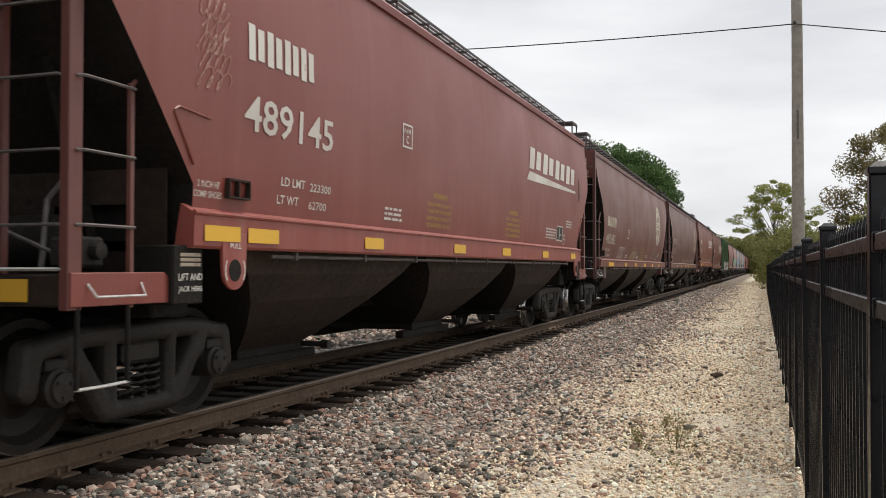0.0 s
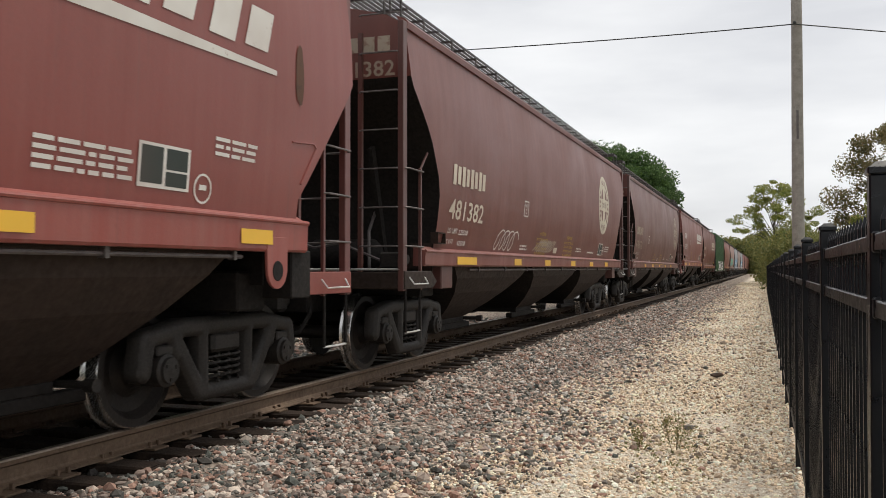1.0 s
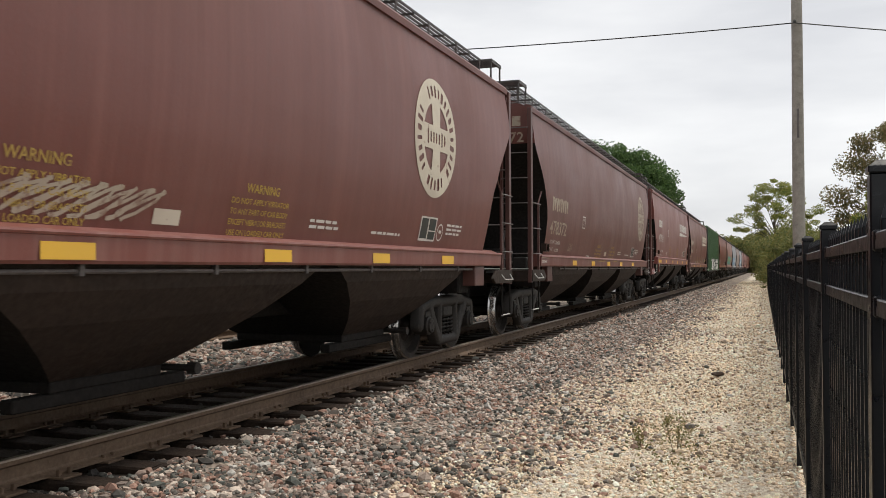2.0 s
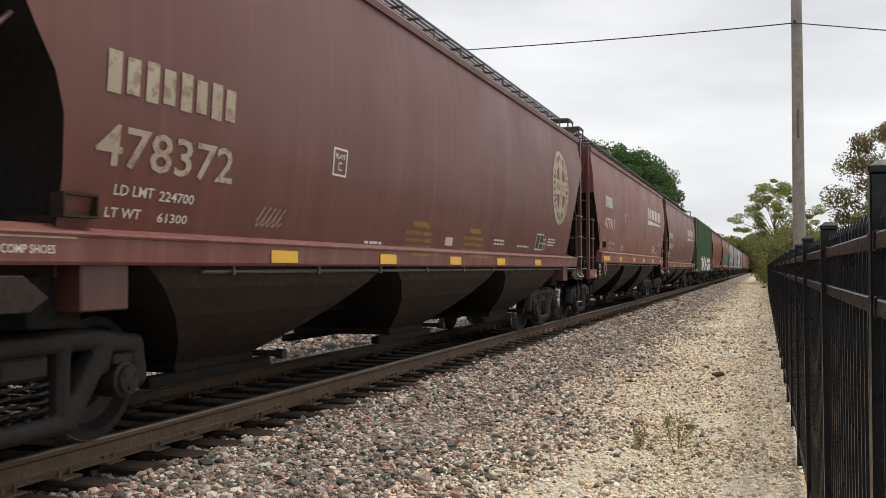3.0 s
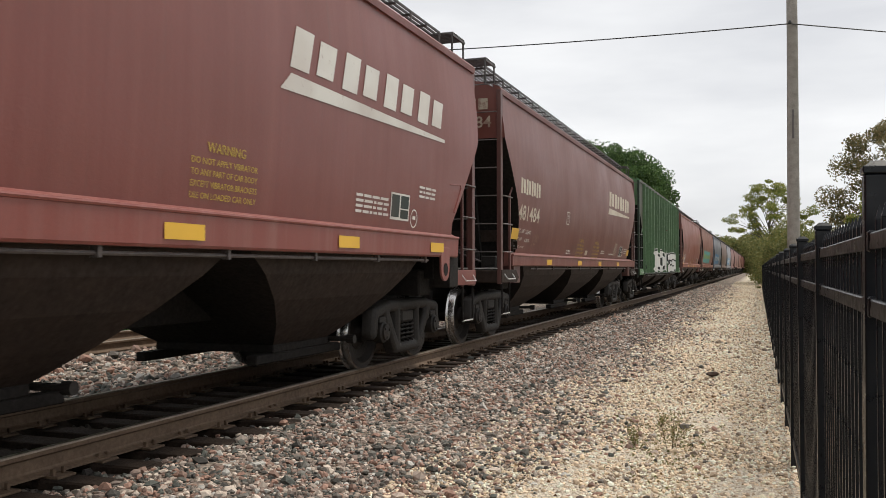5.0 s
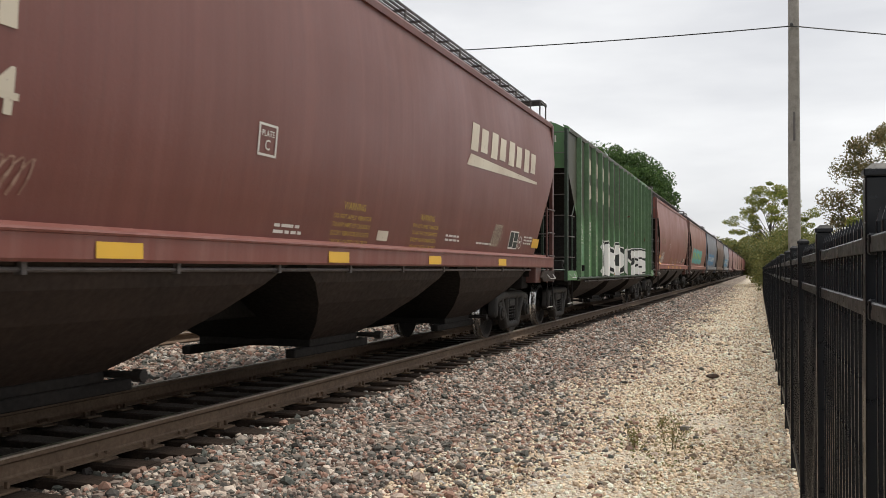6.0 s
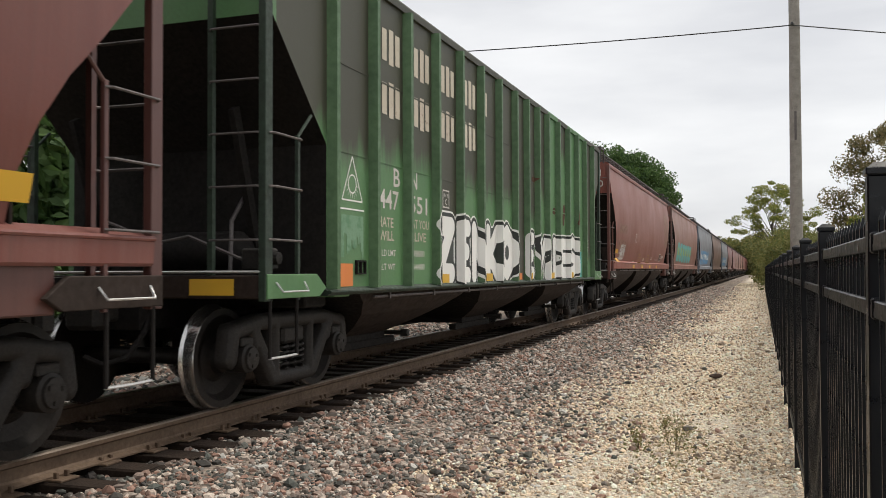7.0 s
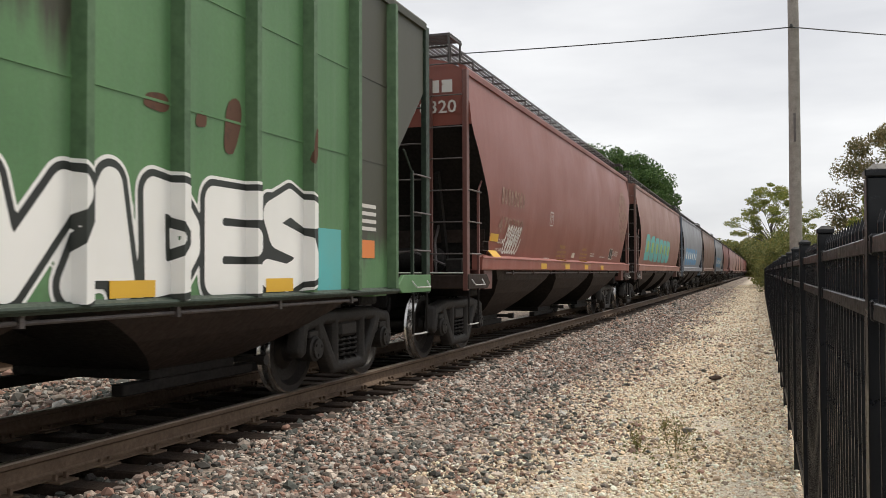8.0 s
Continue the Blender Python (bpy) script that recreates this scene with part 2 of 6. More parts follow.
def tube(bm, pts, r, n=6):
    """A round bar along the points."""
    pts = [Vector(p) for p in pts]
    rings = []
    for i, p in enumerate(pts):
        d = (pts[min(i + 1, len(pts) - 1)] - pts[max(i - 1, 0)]).normalized()
        u = d.orthogonal().normalized() if not rings else (last - d * last.dot(d)).normalized()
        last = u
        w = d.cross(u)
        rad = r[i] if isinstance(r, (list, tuple)) else r
        rings.append([bm.verts.new(p + rad * (math.cos(2 * math.pi * k / n) * u + math.sin(2 * math.pi * k / n) * w)) for k in range(n)])
    for a, b in zip(rings, rings[1:]):
        for k in range(n):
            bm.faces.new((a[k], a[(k + 1) % n], b[(k + 1) % n], b[k]))
    bm.faces.new(rings[0][::-1])
    bm.faces.new(rings[-1])
    return bm


def lathe(bm, profile, n=40, axis="x", centre=(0, 0, 0), mi=None):
    """Turns the profile (along the axis, radius) round the axis."""
    c = Vector(centre)
    rings = []
    for a, r in profile:
        ring = []
        for k in range(n):
            t = 2 * math.pi * k / n
            p = (a, r * math.cos(t), r * math.sin(t)) if axis == "x" else (r * math.cos(t), r * math.sin(t), a)
            ring.append(bm.verts.new(c + Vector(p)))
        rings.append(ring)
    fs = []
    for j, (a, b) in enumerate(zip(rings, rings[1:])):
        for k in range(n):
            f = bm.faces.new((a[k], a[(k + 1) % n], b[(k + 1) % n], b[k]))
            f.material_index = mi[j] if mi else 0
            fs.append(f)
    if profile[0][1] > 1e-4:
        fs.append(bm.faces.new(rings[0][::-1]))
    if profile[-1][1] > 1e-4:
        fs.append(bm.faces.new(rings[-1]))
    bmesh.ops.recalc_face_normals(bm, faces=fs)
    return bm


def interp(table, z):
    """Reads a falling or rising table of (z, value)."""
    if z <= table[0][0]:
        return table[0][1]
    for (a, va), (b, vb) in zip(table, table[1:]):
        if z <= b:
            return va + (vb - va) * (z - a) / (b - a)
    return table[-1][1]


def thing(name, label, category, group="", kind="", m=None):
    ob = new(name)
    ob.empty_display_size = 0.3
    if m is not None:
        ob.matrix_basis = m
    return tagged(ob, label, category, group, kind)


# ---- letters, made once ----
WARNING = ["DO NOT APPLY VIBRATOR", "TO ANY PART OF CAR BODY", "EXCEPT VIBRATOR BRACKETS", "USE ON LOADED CAR ONLY"]
LETTERS = {}


def letter_mesh(body):
    """The flat outline of a line of letters, made once."""
    if body not in LETTERS:
        cu = bpy.data.curves.new("letters", "FONT")
        cu.body, cu.size, cu.resolution_u, cu.offset = body, 1.0, 2, 0.012
        ob = new("letters", cu)
        bpy.context.view_layer.update()
        me = ob.evaluated_get(bpy.context.evaluated_depsgraph_get()).to_mesh()
        v = np.array([p.co[:2] for p in me.vertices])
        LETTERS[body] = ((v - v.min(0)) / (v.max(0) - v.min(0)), float(np.ptp(v[:, 0]) / np.ptp(v[:, 1])), [tuple(f.vertices) for f in me.polygons])
        bpy.data.objects.remove(ob)
        bpy.data.curves.remove(cu)
    return LETTERS[body]


def text_bm(body, height, width=None, bold=0.0):
    """Flat letters as a mesh in the plane (y right, z up), their lower left corner at the origin."""
    v, shape, faces = letter_mesh(body)
    w = width or height * shape
    bm = bmesh.new()
    vs = [bm.verts.new((0, a * w, b * height)) for a, b in v]
    for f in faces:
        bm.faces.new([vs[k] for k in f])
    return bm


for line in WARNING + ["WARNING", "2", "198600", "64400", "HATE", "WILL", "EAT YOU", "ALIVE", "LD LMT", "LT WT", "PLATE", "C", "B", "N", "447", "551", "447551", "2 INCH HF", "COMP SHOES", "PULL", "LIFT AND", "JACK HERE",
                       "489145", "477911", "481382", "478372", "481484", "478320", "223300", "224000", "223500", "224700", "223400", "62700", "62000", "62500", "61300", "62600"]:
    letter_mesh(line)


# ---- the ground, the tracks and the ballast ----
TRACK_X, RAIL_Z = -5.42, 0.385
TRACK2_X = -11.2


def ground_height(x):
    """The cross-section of the right of way: path, ballast shoulder, track bed, dip, second track."""
    return interp([(-60, -0.6), (-16, -0.3), (-13.4, 0.10), (-12.9, 0.19), (-9.6, 0.19), (-9.1, 0.12), (-8.3, 0.07), (-7.3, 0.12), (-4.35, 0.12), (-4.1, 0.155), (-3.75, 0.15), (-3.3, 0.09),
                   (-2.6, 0.02), (-1.9, -0.01), (0.3, 0.0), (1.5, -0.02), (60, -0.4)], x)


def ground_material():
    m, nt, b = material("gravel_ground", 0.9)
    v = coords(nt)
    sep = nt.nodes.new("ShaderNodeSeparateXYZ")
    nt.links.new(v, sep.inputs[0])
    wob = noise_tex(nt, v, 0.5, 4)
    edge = nt.nodes.new("ShaderNodeMath")
    edge.operation = "MULTIPLY_ADD"
    edge.inputs[1].default_value = 1.6
    nt.links.new(wob, edge.inputs[0])
    nt.links.new(sep.outputs["X"], edge.inputs[2])
    vo = nt.nodes.new("ShaderNodeTexVoronoi")
    vo.inputs["Scale"].default_value = 24
    nt.links.new(v, vo.inputs["Vector"])
    stone = ramp(nt, vo.outputs["Color"], [(0.1, (0.06, 0.05, 0.042)), (0.45, (0.16, 0.125, 0.10)), (0.9, (0.34, 0.28, 0.23))])
    vo2 = nt.nodes.new("ShaderNodeTexVoronoi")
    vo2.inputs["Scale"].default_value = 55
    nt.links.new(v, vo2.inputs["Vector"])
    chips = ramp(nt, vo2.outputs["Color"], [(0.1, (0.40, 0.33, 0.25)), (0.5, (0.60, 0.52, 0.41)), (0.9, (0.76, 0.70, 0.59))])
    pathy = nt.nodes.new("ShaderNodeMapRange")
    pathy.inputs[1].default_value, pathy.inputs[2].default_value = -1.7, -0.8
    nt.links.new(edge.outputs[0], pathy.inputs[0])
    # Darkens the bed under the train: its shade is put into the colour.
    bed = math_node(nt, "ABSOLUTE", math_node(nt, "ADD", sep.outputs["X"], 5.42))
    under_train = nt.nodes.new("ShaderNodeMapRange")
    under_train.inputs[1].default_value, under_train.inputs[2].default_value = 1.55, 1.15
    nt.links.new(bed, under_train.inputs[0])
    c = blend(nt, under_train.outputs[0], stone, (0.032, 0.025, 0.020))
    c = blend(nt, pathy.outputs[0], c, chips)
    stain = noise_tex(nt, v, 1.1, 5)
    c = blend(nt, ramp(nt, stain, [(0.5, grey(0.0)), (0.75, grey(0.35))]), c, (0.34, 0.25, 0.16))
    far = nt.nodes.new("ShaderNodeMapRange")
    far.inputs[1].default_value, far.inputs[2].default_value = 1.4, 3.0
    nt.links.new(sep.outputs["X"], far.inputs[0])
    grass = ramp(nt, noise_tex(nt, v, 6, 6, 0.7), [(0.3, (0.05, 0.075, 0.022)), (0.7, (0.13, 0.14, 0.055))])
    c = blend(nt, far.outputs[0], c, grass)
    wild = nt.nodes.new("ShaderNodeMapRange")
    wild.inputs[1].default_value, wild.inputs[2].default_value = -14.0, -16.5
    nt.links.new(sep.outputs["X"], wild.inputs[0])
    c = blend(nt, wild.outputs[0], c, grass)
    nt.links.new(c, b.inputs["Base Color"])
    h = blend(nt, pathy.outputs[0], vo.outputs["Distance"], vo2.outputs["Distance"])
    bump(nt, b, h, 0.9, 0.03)
    return m


def ground():
    xs = [-900, -300, -60, -16, -13.4, -12.9, -11.2, -9.6, -9.1, -8.3, -7.4, -6.5, -5.5, -4.6, -3.85] + [-3.7 + 0.15 * i for i in range(29)] + [0.9, 1.5, 3, 8, 60, 300, 900]
    ys = [-700, -160, -60, -20, -5] + [0.25 * i for i in range(121)] + [31 + 1.5 * i for i in range(20)] + [70, 100, 160, 300, 700, 2500]
    verts, faces = [], []
    for y in ys:
        for x in xs:
            z = ground_height(x)
            if -3.9 < x < 0.6 and -1 < y < 60:
                z += 0.02 * noise.noise((x * 1.1, y * 0.8, 0)) + 0.01 * noise.noise((x * 3, y * 3, 4))
            verts.append((x, y, z))
    n = len(xs)
    for j in range(len(ys) - 1):
        for i in range(n - 1):
            a = j * n + i
            faces.append((a, a + 1, a + n + 1, a + n))
    me = bpy.data.meshes.new("ground")
    me.from_pydata(verts, [], faces)
    me.materials.append(ground_material())
    ob = tagged(new("ground", me), "pale crushed stone path with gravel and weeds beside the tracks", "ground", kind="structure")
    for p in me.polygons:
        p.use_smooth = True
    return ob


STONE = [(0.27, 0.20, 0.165), (0.37, 0.22, 0.165), (0.14, 0.125, 0.108), (0.52, 0.42, 0.35), (0.09, 0.093, 0.08), (0.33, 0.195, 0.145), (0.21, 0.165, 0.14), (0.66, 0.56, 0.47), (0.042, 0.04, 0.036),
         (0.24, 0.15, 0.115), (0.40, 0.335, 0.28), (0.52, 0.50, 0.46), (0.075, 0.085, 0.075), (0.18, 0.17, 0.15)]
CHIP = [(0.854, 0.683, 0.501), (0.88, 0.823, 0.619), (0.626, 0.486, 0.334), (0.742, 0.598, 0.442), (0.88, 0.877, 0.74), (0.453, 0.346, 0.24), (0.88, 0.7, 0.49), (0.311, 0.246, 0.186)]


def stones(name, label, places, sizes, mat, flat=0.7):
    """Loose angular stones, each an uneven twenty-sided lump."""
    rng = np.random.default_rng(len(places))
    g = (1 + 5 ** 0.5) / 2
    base = np.array([(-1, g, 0), (1, g, 0), (-1, -g, 0), (1, -g, 0), (0, -1, g), (0, 1, g), (0, -1, -g), (0, 1, -g), (g, 0, -1), (g, 0, 1), (-g, 0, -1), (-g, 0, 1)]) / 1.9
    tri = np.array([(0, 11, 5), (0, 5, 1), (0, 1, 7), (0, 7, 10), (0, 10, 11), (1, 5, 9), (5, 11, 4), (11, 10, 2), (10, 7, 6), (7, 1, 8), (3, 9, 4), (3, 4, 2), (3, 2, 6), (3, 6, 8), (3, 8, 9), (4, 9, 5), (2, 4, 11), (6, 2, 10), (8, 6, 7), (9, 8, 1)])
    n = len(places)
    v = np.repeat(base[None], n, 0) * rng.uniform(0.62, 1.25, (n, 12, 1))
    v *= np.stack([rng.uniform(0.75, 1.3, n), rng.uniform(0.7, 1.15, n), rng.uniform(0.55, 0.95, n) * flat / 0.7], 1)[:, None]
    a, b = rng.uniform(0, 6.28, n), rng.uniform(-0.5, 0.5, n)
    y, z = v[..., 1] * np.cos(b)[:, None] - v[..., 2] * np.sin(b)[:, None], v[..., 1] * np.sin(b)[:, None] + v[..., 2] * np.cos(b)[:, None]
    x = v[..., 0] * np.cos(a)[:, None] - y * np.sin(a)[:, None]
    y = v[..., 0] * np.sin(a)[:, None] + y * np.cos(a)[:, None]
    v = np.stack([x, y, z], 2) * (np.asarray(sizes) / 2)[:, None, None] + np.asarray(places)[:, None]
    f = (tri[None] + 12 * np.arange(n)[:, None, None]).reshape(-1, 3)
    me = bpy.data.meshes.new(name)
    me.vertices.add(n * 12)
    me.vertices.foreach_set("co", v.reshape(-1).astype(np.float32))
    me.loops.add(len(f) * 3)
    me.loops.foreach_set("vertex_index", f.reshape(-1).astype(np.int32))
    me.polygons.add(len(f))
    me.polygons.foreach_set("loop_start", (3 * np.arange(len(f))).astype(np.int32))
    me.update()
    me.validate()
    me.shade_flat()
    me.materials.append(mat)
    return tagged(new(name, me), label, "gravel", kind="stuff")


def scatter(rng, n, x0, x1, y0, y1, power=1.0):
    x = rng.uniform(x0, x1, n)
    y = y0 + (y1 - y0) * rng.uniform(0, 1, n) ** power
    return x, y


def gravel():
    rng = np.random.default_rng(4)
    # Near-black stones: the shade beneath the wagons is painted into them.
    m_shaded = island_mix("oily_ballast", [(0.035, 0.028, 0.024), (0.06, 0.048, 0.040), (0.022, 0.018, 0.017), (0.085, 0.07, 0.058)])
    m_stone, m_chip = island_mix("ballast_stone", STONE), island_mix("limestone_chip", CHIP)

    def lay(name, label, n, x0, x1, y0, y1, size, mat, power=1.0, keep=None, lift=0.25):
        x, y = scatter(rng, n, x0, x1, y0, y1, power)
        if keep is not None:
            k = keep(x, y, rng.uniform(0, 1, n))
            x, y = x[k], y[k]
        s = size * rng.lognormal(0, 0.34, len(x))
        z = np.array([ground_height(a) for a in x]) + s * lift * rng.uniform(-0.2, 1.2, len(x))
        return stones(name, label, np.stack([x, y, z], 1), s, mat)

    fade = lambda x, y, r: r < np.clip((-1.35 + 0.35 * np.sin(y * 0.9) - x) / 1.3, 0.035, 1)
    lay("ballast", "grey and pink crushed rock ballast on the track shoulder", 78000, -4.25, -0.4, 3.2, 24, 0.039, m_stone, 1.45, fade)
    lay("ballast", "grey and pink crushed rock ballast along the track", 34000, -4.1, -1.2, 24, 85, 0.055, m_stone, 1.2, fade)
    lay("crushed_limestone", "pale crushed limestone on the path by the fence", 46000, -2.6, 0.35, 3.0, 17, 0.026, m_chip, 1.35)
    lay("crushed_limestone", "pale crushed limestone on the far path", 22000, -2.4, 0.3, 17, 110, 0.045, m_chip, 1.2)
    off = lambda x, y, r: r < np.where(np.abs((y + 40.25) % 0.5 - 0.25) < 0.14, 0.03, 1.0)
    lay("ballast", "ballast packed between the sleeper ends", 9000, -4.50, -4.02, 2.6, 30, 0.04, m_stone, 1.3, off, 0.45)
    lay("ballast", "ballast between the sleepers, darkened with the train's painted shade", 9000, -7.1, -4.05, 0.5, 22, 0.05, m_shaded, 1.2, off, 0.1)
    lay("ballast", "grey and pink ballast between the two tracks", 16000, -10.1, -7.1, 2.0, 26, 0.07, m_stone, 1.2)


def rail_profile(x, z):
    """Half-inch accurate outline of a rail, as (x, z) from its base."""
    half = [(0.076, 0.0), (0.076, 0.012), (0.024, 0.030), (0.010, 0.045), (0.010, 0.122), (0.036, 0.138), (0.037, 0.166), (0.028, 0.178)]
    return [(x + a, z + b) for a, b in half] + [(x - a, z + b) for a, b in half[::-1]]


def track(cx, label, near, y1):
    t = thing("railway_track", label, "track", kind="structure", m=pose(cx, 0, 0))
    base = RAIL_Z - 0.178
    for s in (1, -1):
        bm = prism(bmesh.new(), rail_profile(s * 0.7525, base), "y", -150, y1)
        for f in bm.faces:
            c = f.calc_center_median()
            f.material_index = 1 if c.z > base + 0.17 and abs(f.normal.z) > 0.5 else 0
        part("rail", bm, [M_RAIL, M_HEAD], t, "brown rusty rail with a worn bright head")
    rng = random.Random(int(-cx * 10))
    shapes = []
    for k in range(5):
        bm = boxed(-1.30, 1.30, -0.115, 0.115, -0.17, 0.0, bevel=0.012)
        for v in bm.verts:
            v.co.x += rng.uniform(-0.03, 0.03)
            v.co.z += rng.uniform(-0.008, 0.004)
        shapes.append(mesh_of(bm, "sleeper", M_TIE))
    plate = mesh_of(boxed(-0.17, 0.17, -0.09, 0.09, 0.0, 0.018, bevel=0.004), "tie_plate", M_RAIL)
    spike_bm = bmesh.new()
    for sx in (-1, 1):
        for sy in (-0.05, 0.05):
            box(spike_bm, sx * 0.092 - 0.016, sx * 0.092 + 0.016, sy - 0.013, sy + 0.013, 0.0, 0.052, bevel=0.004)
    spikes = mesh_of(spike_bm, "spike_group", M_RAIL)
    count = int((y1 if near else 60) / 0.5)
    far = bmesh.new()
    for i in range(-280 if near else -16, count):
        y = 0.5 * i + rng.uniform(-0.03, 0.03)
        if -16 <= i < 130:
            o = new("sleeper", shapes[i % 5])
            o.parent = t
            o.matrix_basis = pose(rng.uniform(-0.05, 0.05), y, base - 0.02, 0, 0, rng.uniform(-1.2, 1.2))
            if near and i < 70:
                for s in (0.7525, -0.7525):
                    p = new("tie_plate", plate)
                    p.parent = o
                    p.matrix_basis = pose(s, 0, 0.003)
                    q = new("spike_group", spikes)
                    q.parent = o
                    q.matrix_basis = pose(s, 0, 0.012)
        else:
            box(far, -1.30, 1.30, y - 0.115, y + 0.115, base - 0.19, base - 0.02)
    if len(far.verts):
        tagged(part("far_sleepers", far, M_TIE, t), kind="stuff")
    else:
        far.free()
    return t


# ---- the fence ----
FENCE_X = 0.27


def fence():
    f = thing("metal_fence", "black powder-coated steel picket fence along the path", "fence", m=pose(FENCE_X, 0, 0))
    step, first, count = 1.83, 0.61, 38
    bm = boxed(-0.032, 0.032, -0.032, 0.032, -0.05, 1.785, bevel=0.004)
    post0 = mesh_of(bm, "post", M_FENCE)
    tall0 = mesh_of(boxed(-0.032, 0.032, -0.032, 0.032, -0.05, 1.850, bevel=0.004), "post", M_FENCE)
    bm = boxed(-0.036, 0.036, -0.036, 0.036, 1.785, 1.805, bevel=0.003)
    top = [bm.verts.new(p) for p in ((-0.03, -0.03, 1.805), (0.03, -0.03, 1.805), (0.03, 0.03, 1.805), (-0.03, 0.03, 1.805))]
    peak = [bm.verts.new((a * 0.016, b * 0.016, 1.818)) for a, b in ((-1, -1), (1, -1), (1, 1), (-1, 1))]
    bm.faces.new(peak)
    for i in range(4):
        bm.faces.new((top[i], top[(i + 1) % 4], peak[(i + 1) % 4], peak[i]))
    cap0 = mesh_of(bm, "post_cap", M_FENCE)
    bm = bmesh.new()
    prism(bm, [(-0.019, -0.02), (0.019, -0.02), (0.019, 0.016), (0.016, 0.02), (-0.016, 0.02), (-0.019, 0.016)], "y", 0.032, step - 0.032)
    rail0 = mesh_of(bm, "rail", M_FENCE)
    bm = boxed(-0.022, 0.022, 0.030, 0.075, -0.026, 0.026, bevel=0.005)
    bracket0 = mesh_of(bm, "bracket", M_FENCE)
    bm = boxed(-0.0095, 0.0095, -0.0095, 0.0095, 0.09, 1.735, bevel=0.002)
    v = [bm.verts.new(p) for p in ((-0.0095, -0.0095, 1.735), (0.0095, -0.0095, 1.735), (0.0095, 0.0095, 1.735), (-0.0095, 0.0095, 1.735), (0, 0, 1.77))]
    for i in range(4):
        bm.faces.new((v[i], v[(i + 1) % 4], v[4]))
    picket0 = mesh_of(bm, "picket", M_FENCE)
    rest = bmesh.new()
    made = 0

    def add(name, data, parent, m):
        o = new(name, data)
        o.parent = parent
        o.matrix_basis = m
        return o

    for i in range(-1, count):
        y = first + step * i
        p = add("post", tall0 if i == 1 else post0, f, pose(0, y, 0, 0.3 * math.sin(i * 3.1), 0.25 * math.sin(i * 1.7), 0))
        add("post_cap", cap0, p, pose(0, 0, 0.065 if i == 1 else 0))
        if i == count - 1:
            break
        for z in (1.684, 1.525, 0.20):
            r = add("rail", rail0, f, pose(0, y, z))
            for sgn in (0, 1):
                add("bracket", bracket0, r, pose(0, 0, 0) if not sgn else pose(0, step, 0, 0, 0, 180))
        for k in range(1, 17):
            yy = y + step * k / 17
            if made < 300:
                add("picket", picket0, f, pose(0, yy, 0))
                made += 1
            else:
                box(rest, -0.0095, 0.0095, yy - 0.0095, yy + 0.0095, 0.09, 1.765)
    tagged(part("far_pickets", rest, M_FENCE, f), kind="stuff")


# ---- pole and wire ----
def utility_pole():
    x, y = 0.93, 26.6
    p = thing("utility_pole", "grey weathered wooden utility pole behind the fence", "pole", m=pose(x, y, -0.02))
    bm = bmesh.new()
    n = 14
    rows = [(0, 0.175), (2, 0.168), (4, 0.16), (6, 0.152), (8, 0.145), (9.9, 0.14), (9.96, 0.10)]
    lathe(bm, rows, 16, "z")
    for v in bm.verts:
        v.co.x += 0.012 * noise.noise((v.co.z * 0.7, v.co.y * 5, 1))
        v.co.y += 0.012 * noise.noise((v.co.z * 0.7, v.co.x * 5, 9))
    part("shaft", bm, M_POLE, p, smooth=50)
    bm = bmesh.new()
    tube(bm, [(-0.06, -0.15, 8.39), (-0.06, -0.26, 8.39)], 0.018)
    lathe(bm, [(-0.05, 0.02), (-0.04, 0.04), (0.0, 0.045), (0.03, 0.035), (0.05, 0.02)], 12, "z", (-0.06, -0.27, 8.39))
    part("wire_clamp", bm, M_WIRE, p, "dark wire clamp bolted to the pole")
    bm = boxed(-0.03, 0.03, -0.168, -0.155, 5.2, 6.0, bevel=0.004)
    part("ground_strip", bm, M_GALV, p)
    w = thing("overhead_wire", "black overhead wire slung across the tracks", "wire", m=pose(x, y, 0))
    bm = bmesh.new()
    z0 = 8.33
    tube(bm, [(-0.06 - 34 * s, -0.27 - 0.5 * s, z0 - 2.2 * s * (1 - s) + 1.75 * s) for s in [i / 40 for i in range(41)]], 0.017, 5)
    part("span", bm, M_WIRE, w)
    bm = bmesh.new()
    tube(bm, [(-0.06 + 30 * s, -0.27 + 18 * s, z0 - 0.9 * s * (1 - s)) for s in [i / 30 for i in range(31)]], 0.017, 5)
    part("span", bm, M_WIRE, w)


# ---- trees ----
def leaf_mat(name, colours):
    m, nt, b = material(name, 0.7)
    g = nt.nodes.new("ShaderNodeNewGeometry")
    c = ramp(nt, g.outputs["Random Per Island"], [(i / max(1, len(colours) - 1), k) for i, k in enumerate(colours)])
    nt.links.new(c, b.inputs["Base Color"])
    b.inputs["Transmission Weight"].default_value = 0.0
    tr = nt.nodes.new("ShaderNodeBsdfTranslucent")
    nt.links.new(c, tr.inputs[0])
    mx = nt.nodes.new("ShaderNodeMixShader")
    mx.inputs[0].default_value = 0.35
    out = nt.nodes["Material Output"]
    nt.links.new(b.outputs[0], mx.inputs[1])
    nt.links.new(tr.outputs[0], mx.inputs[2])
    nt.links.new(mx.outputs[0], out.inputs[0])
    return m


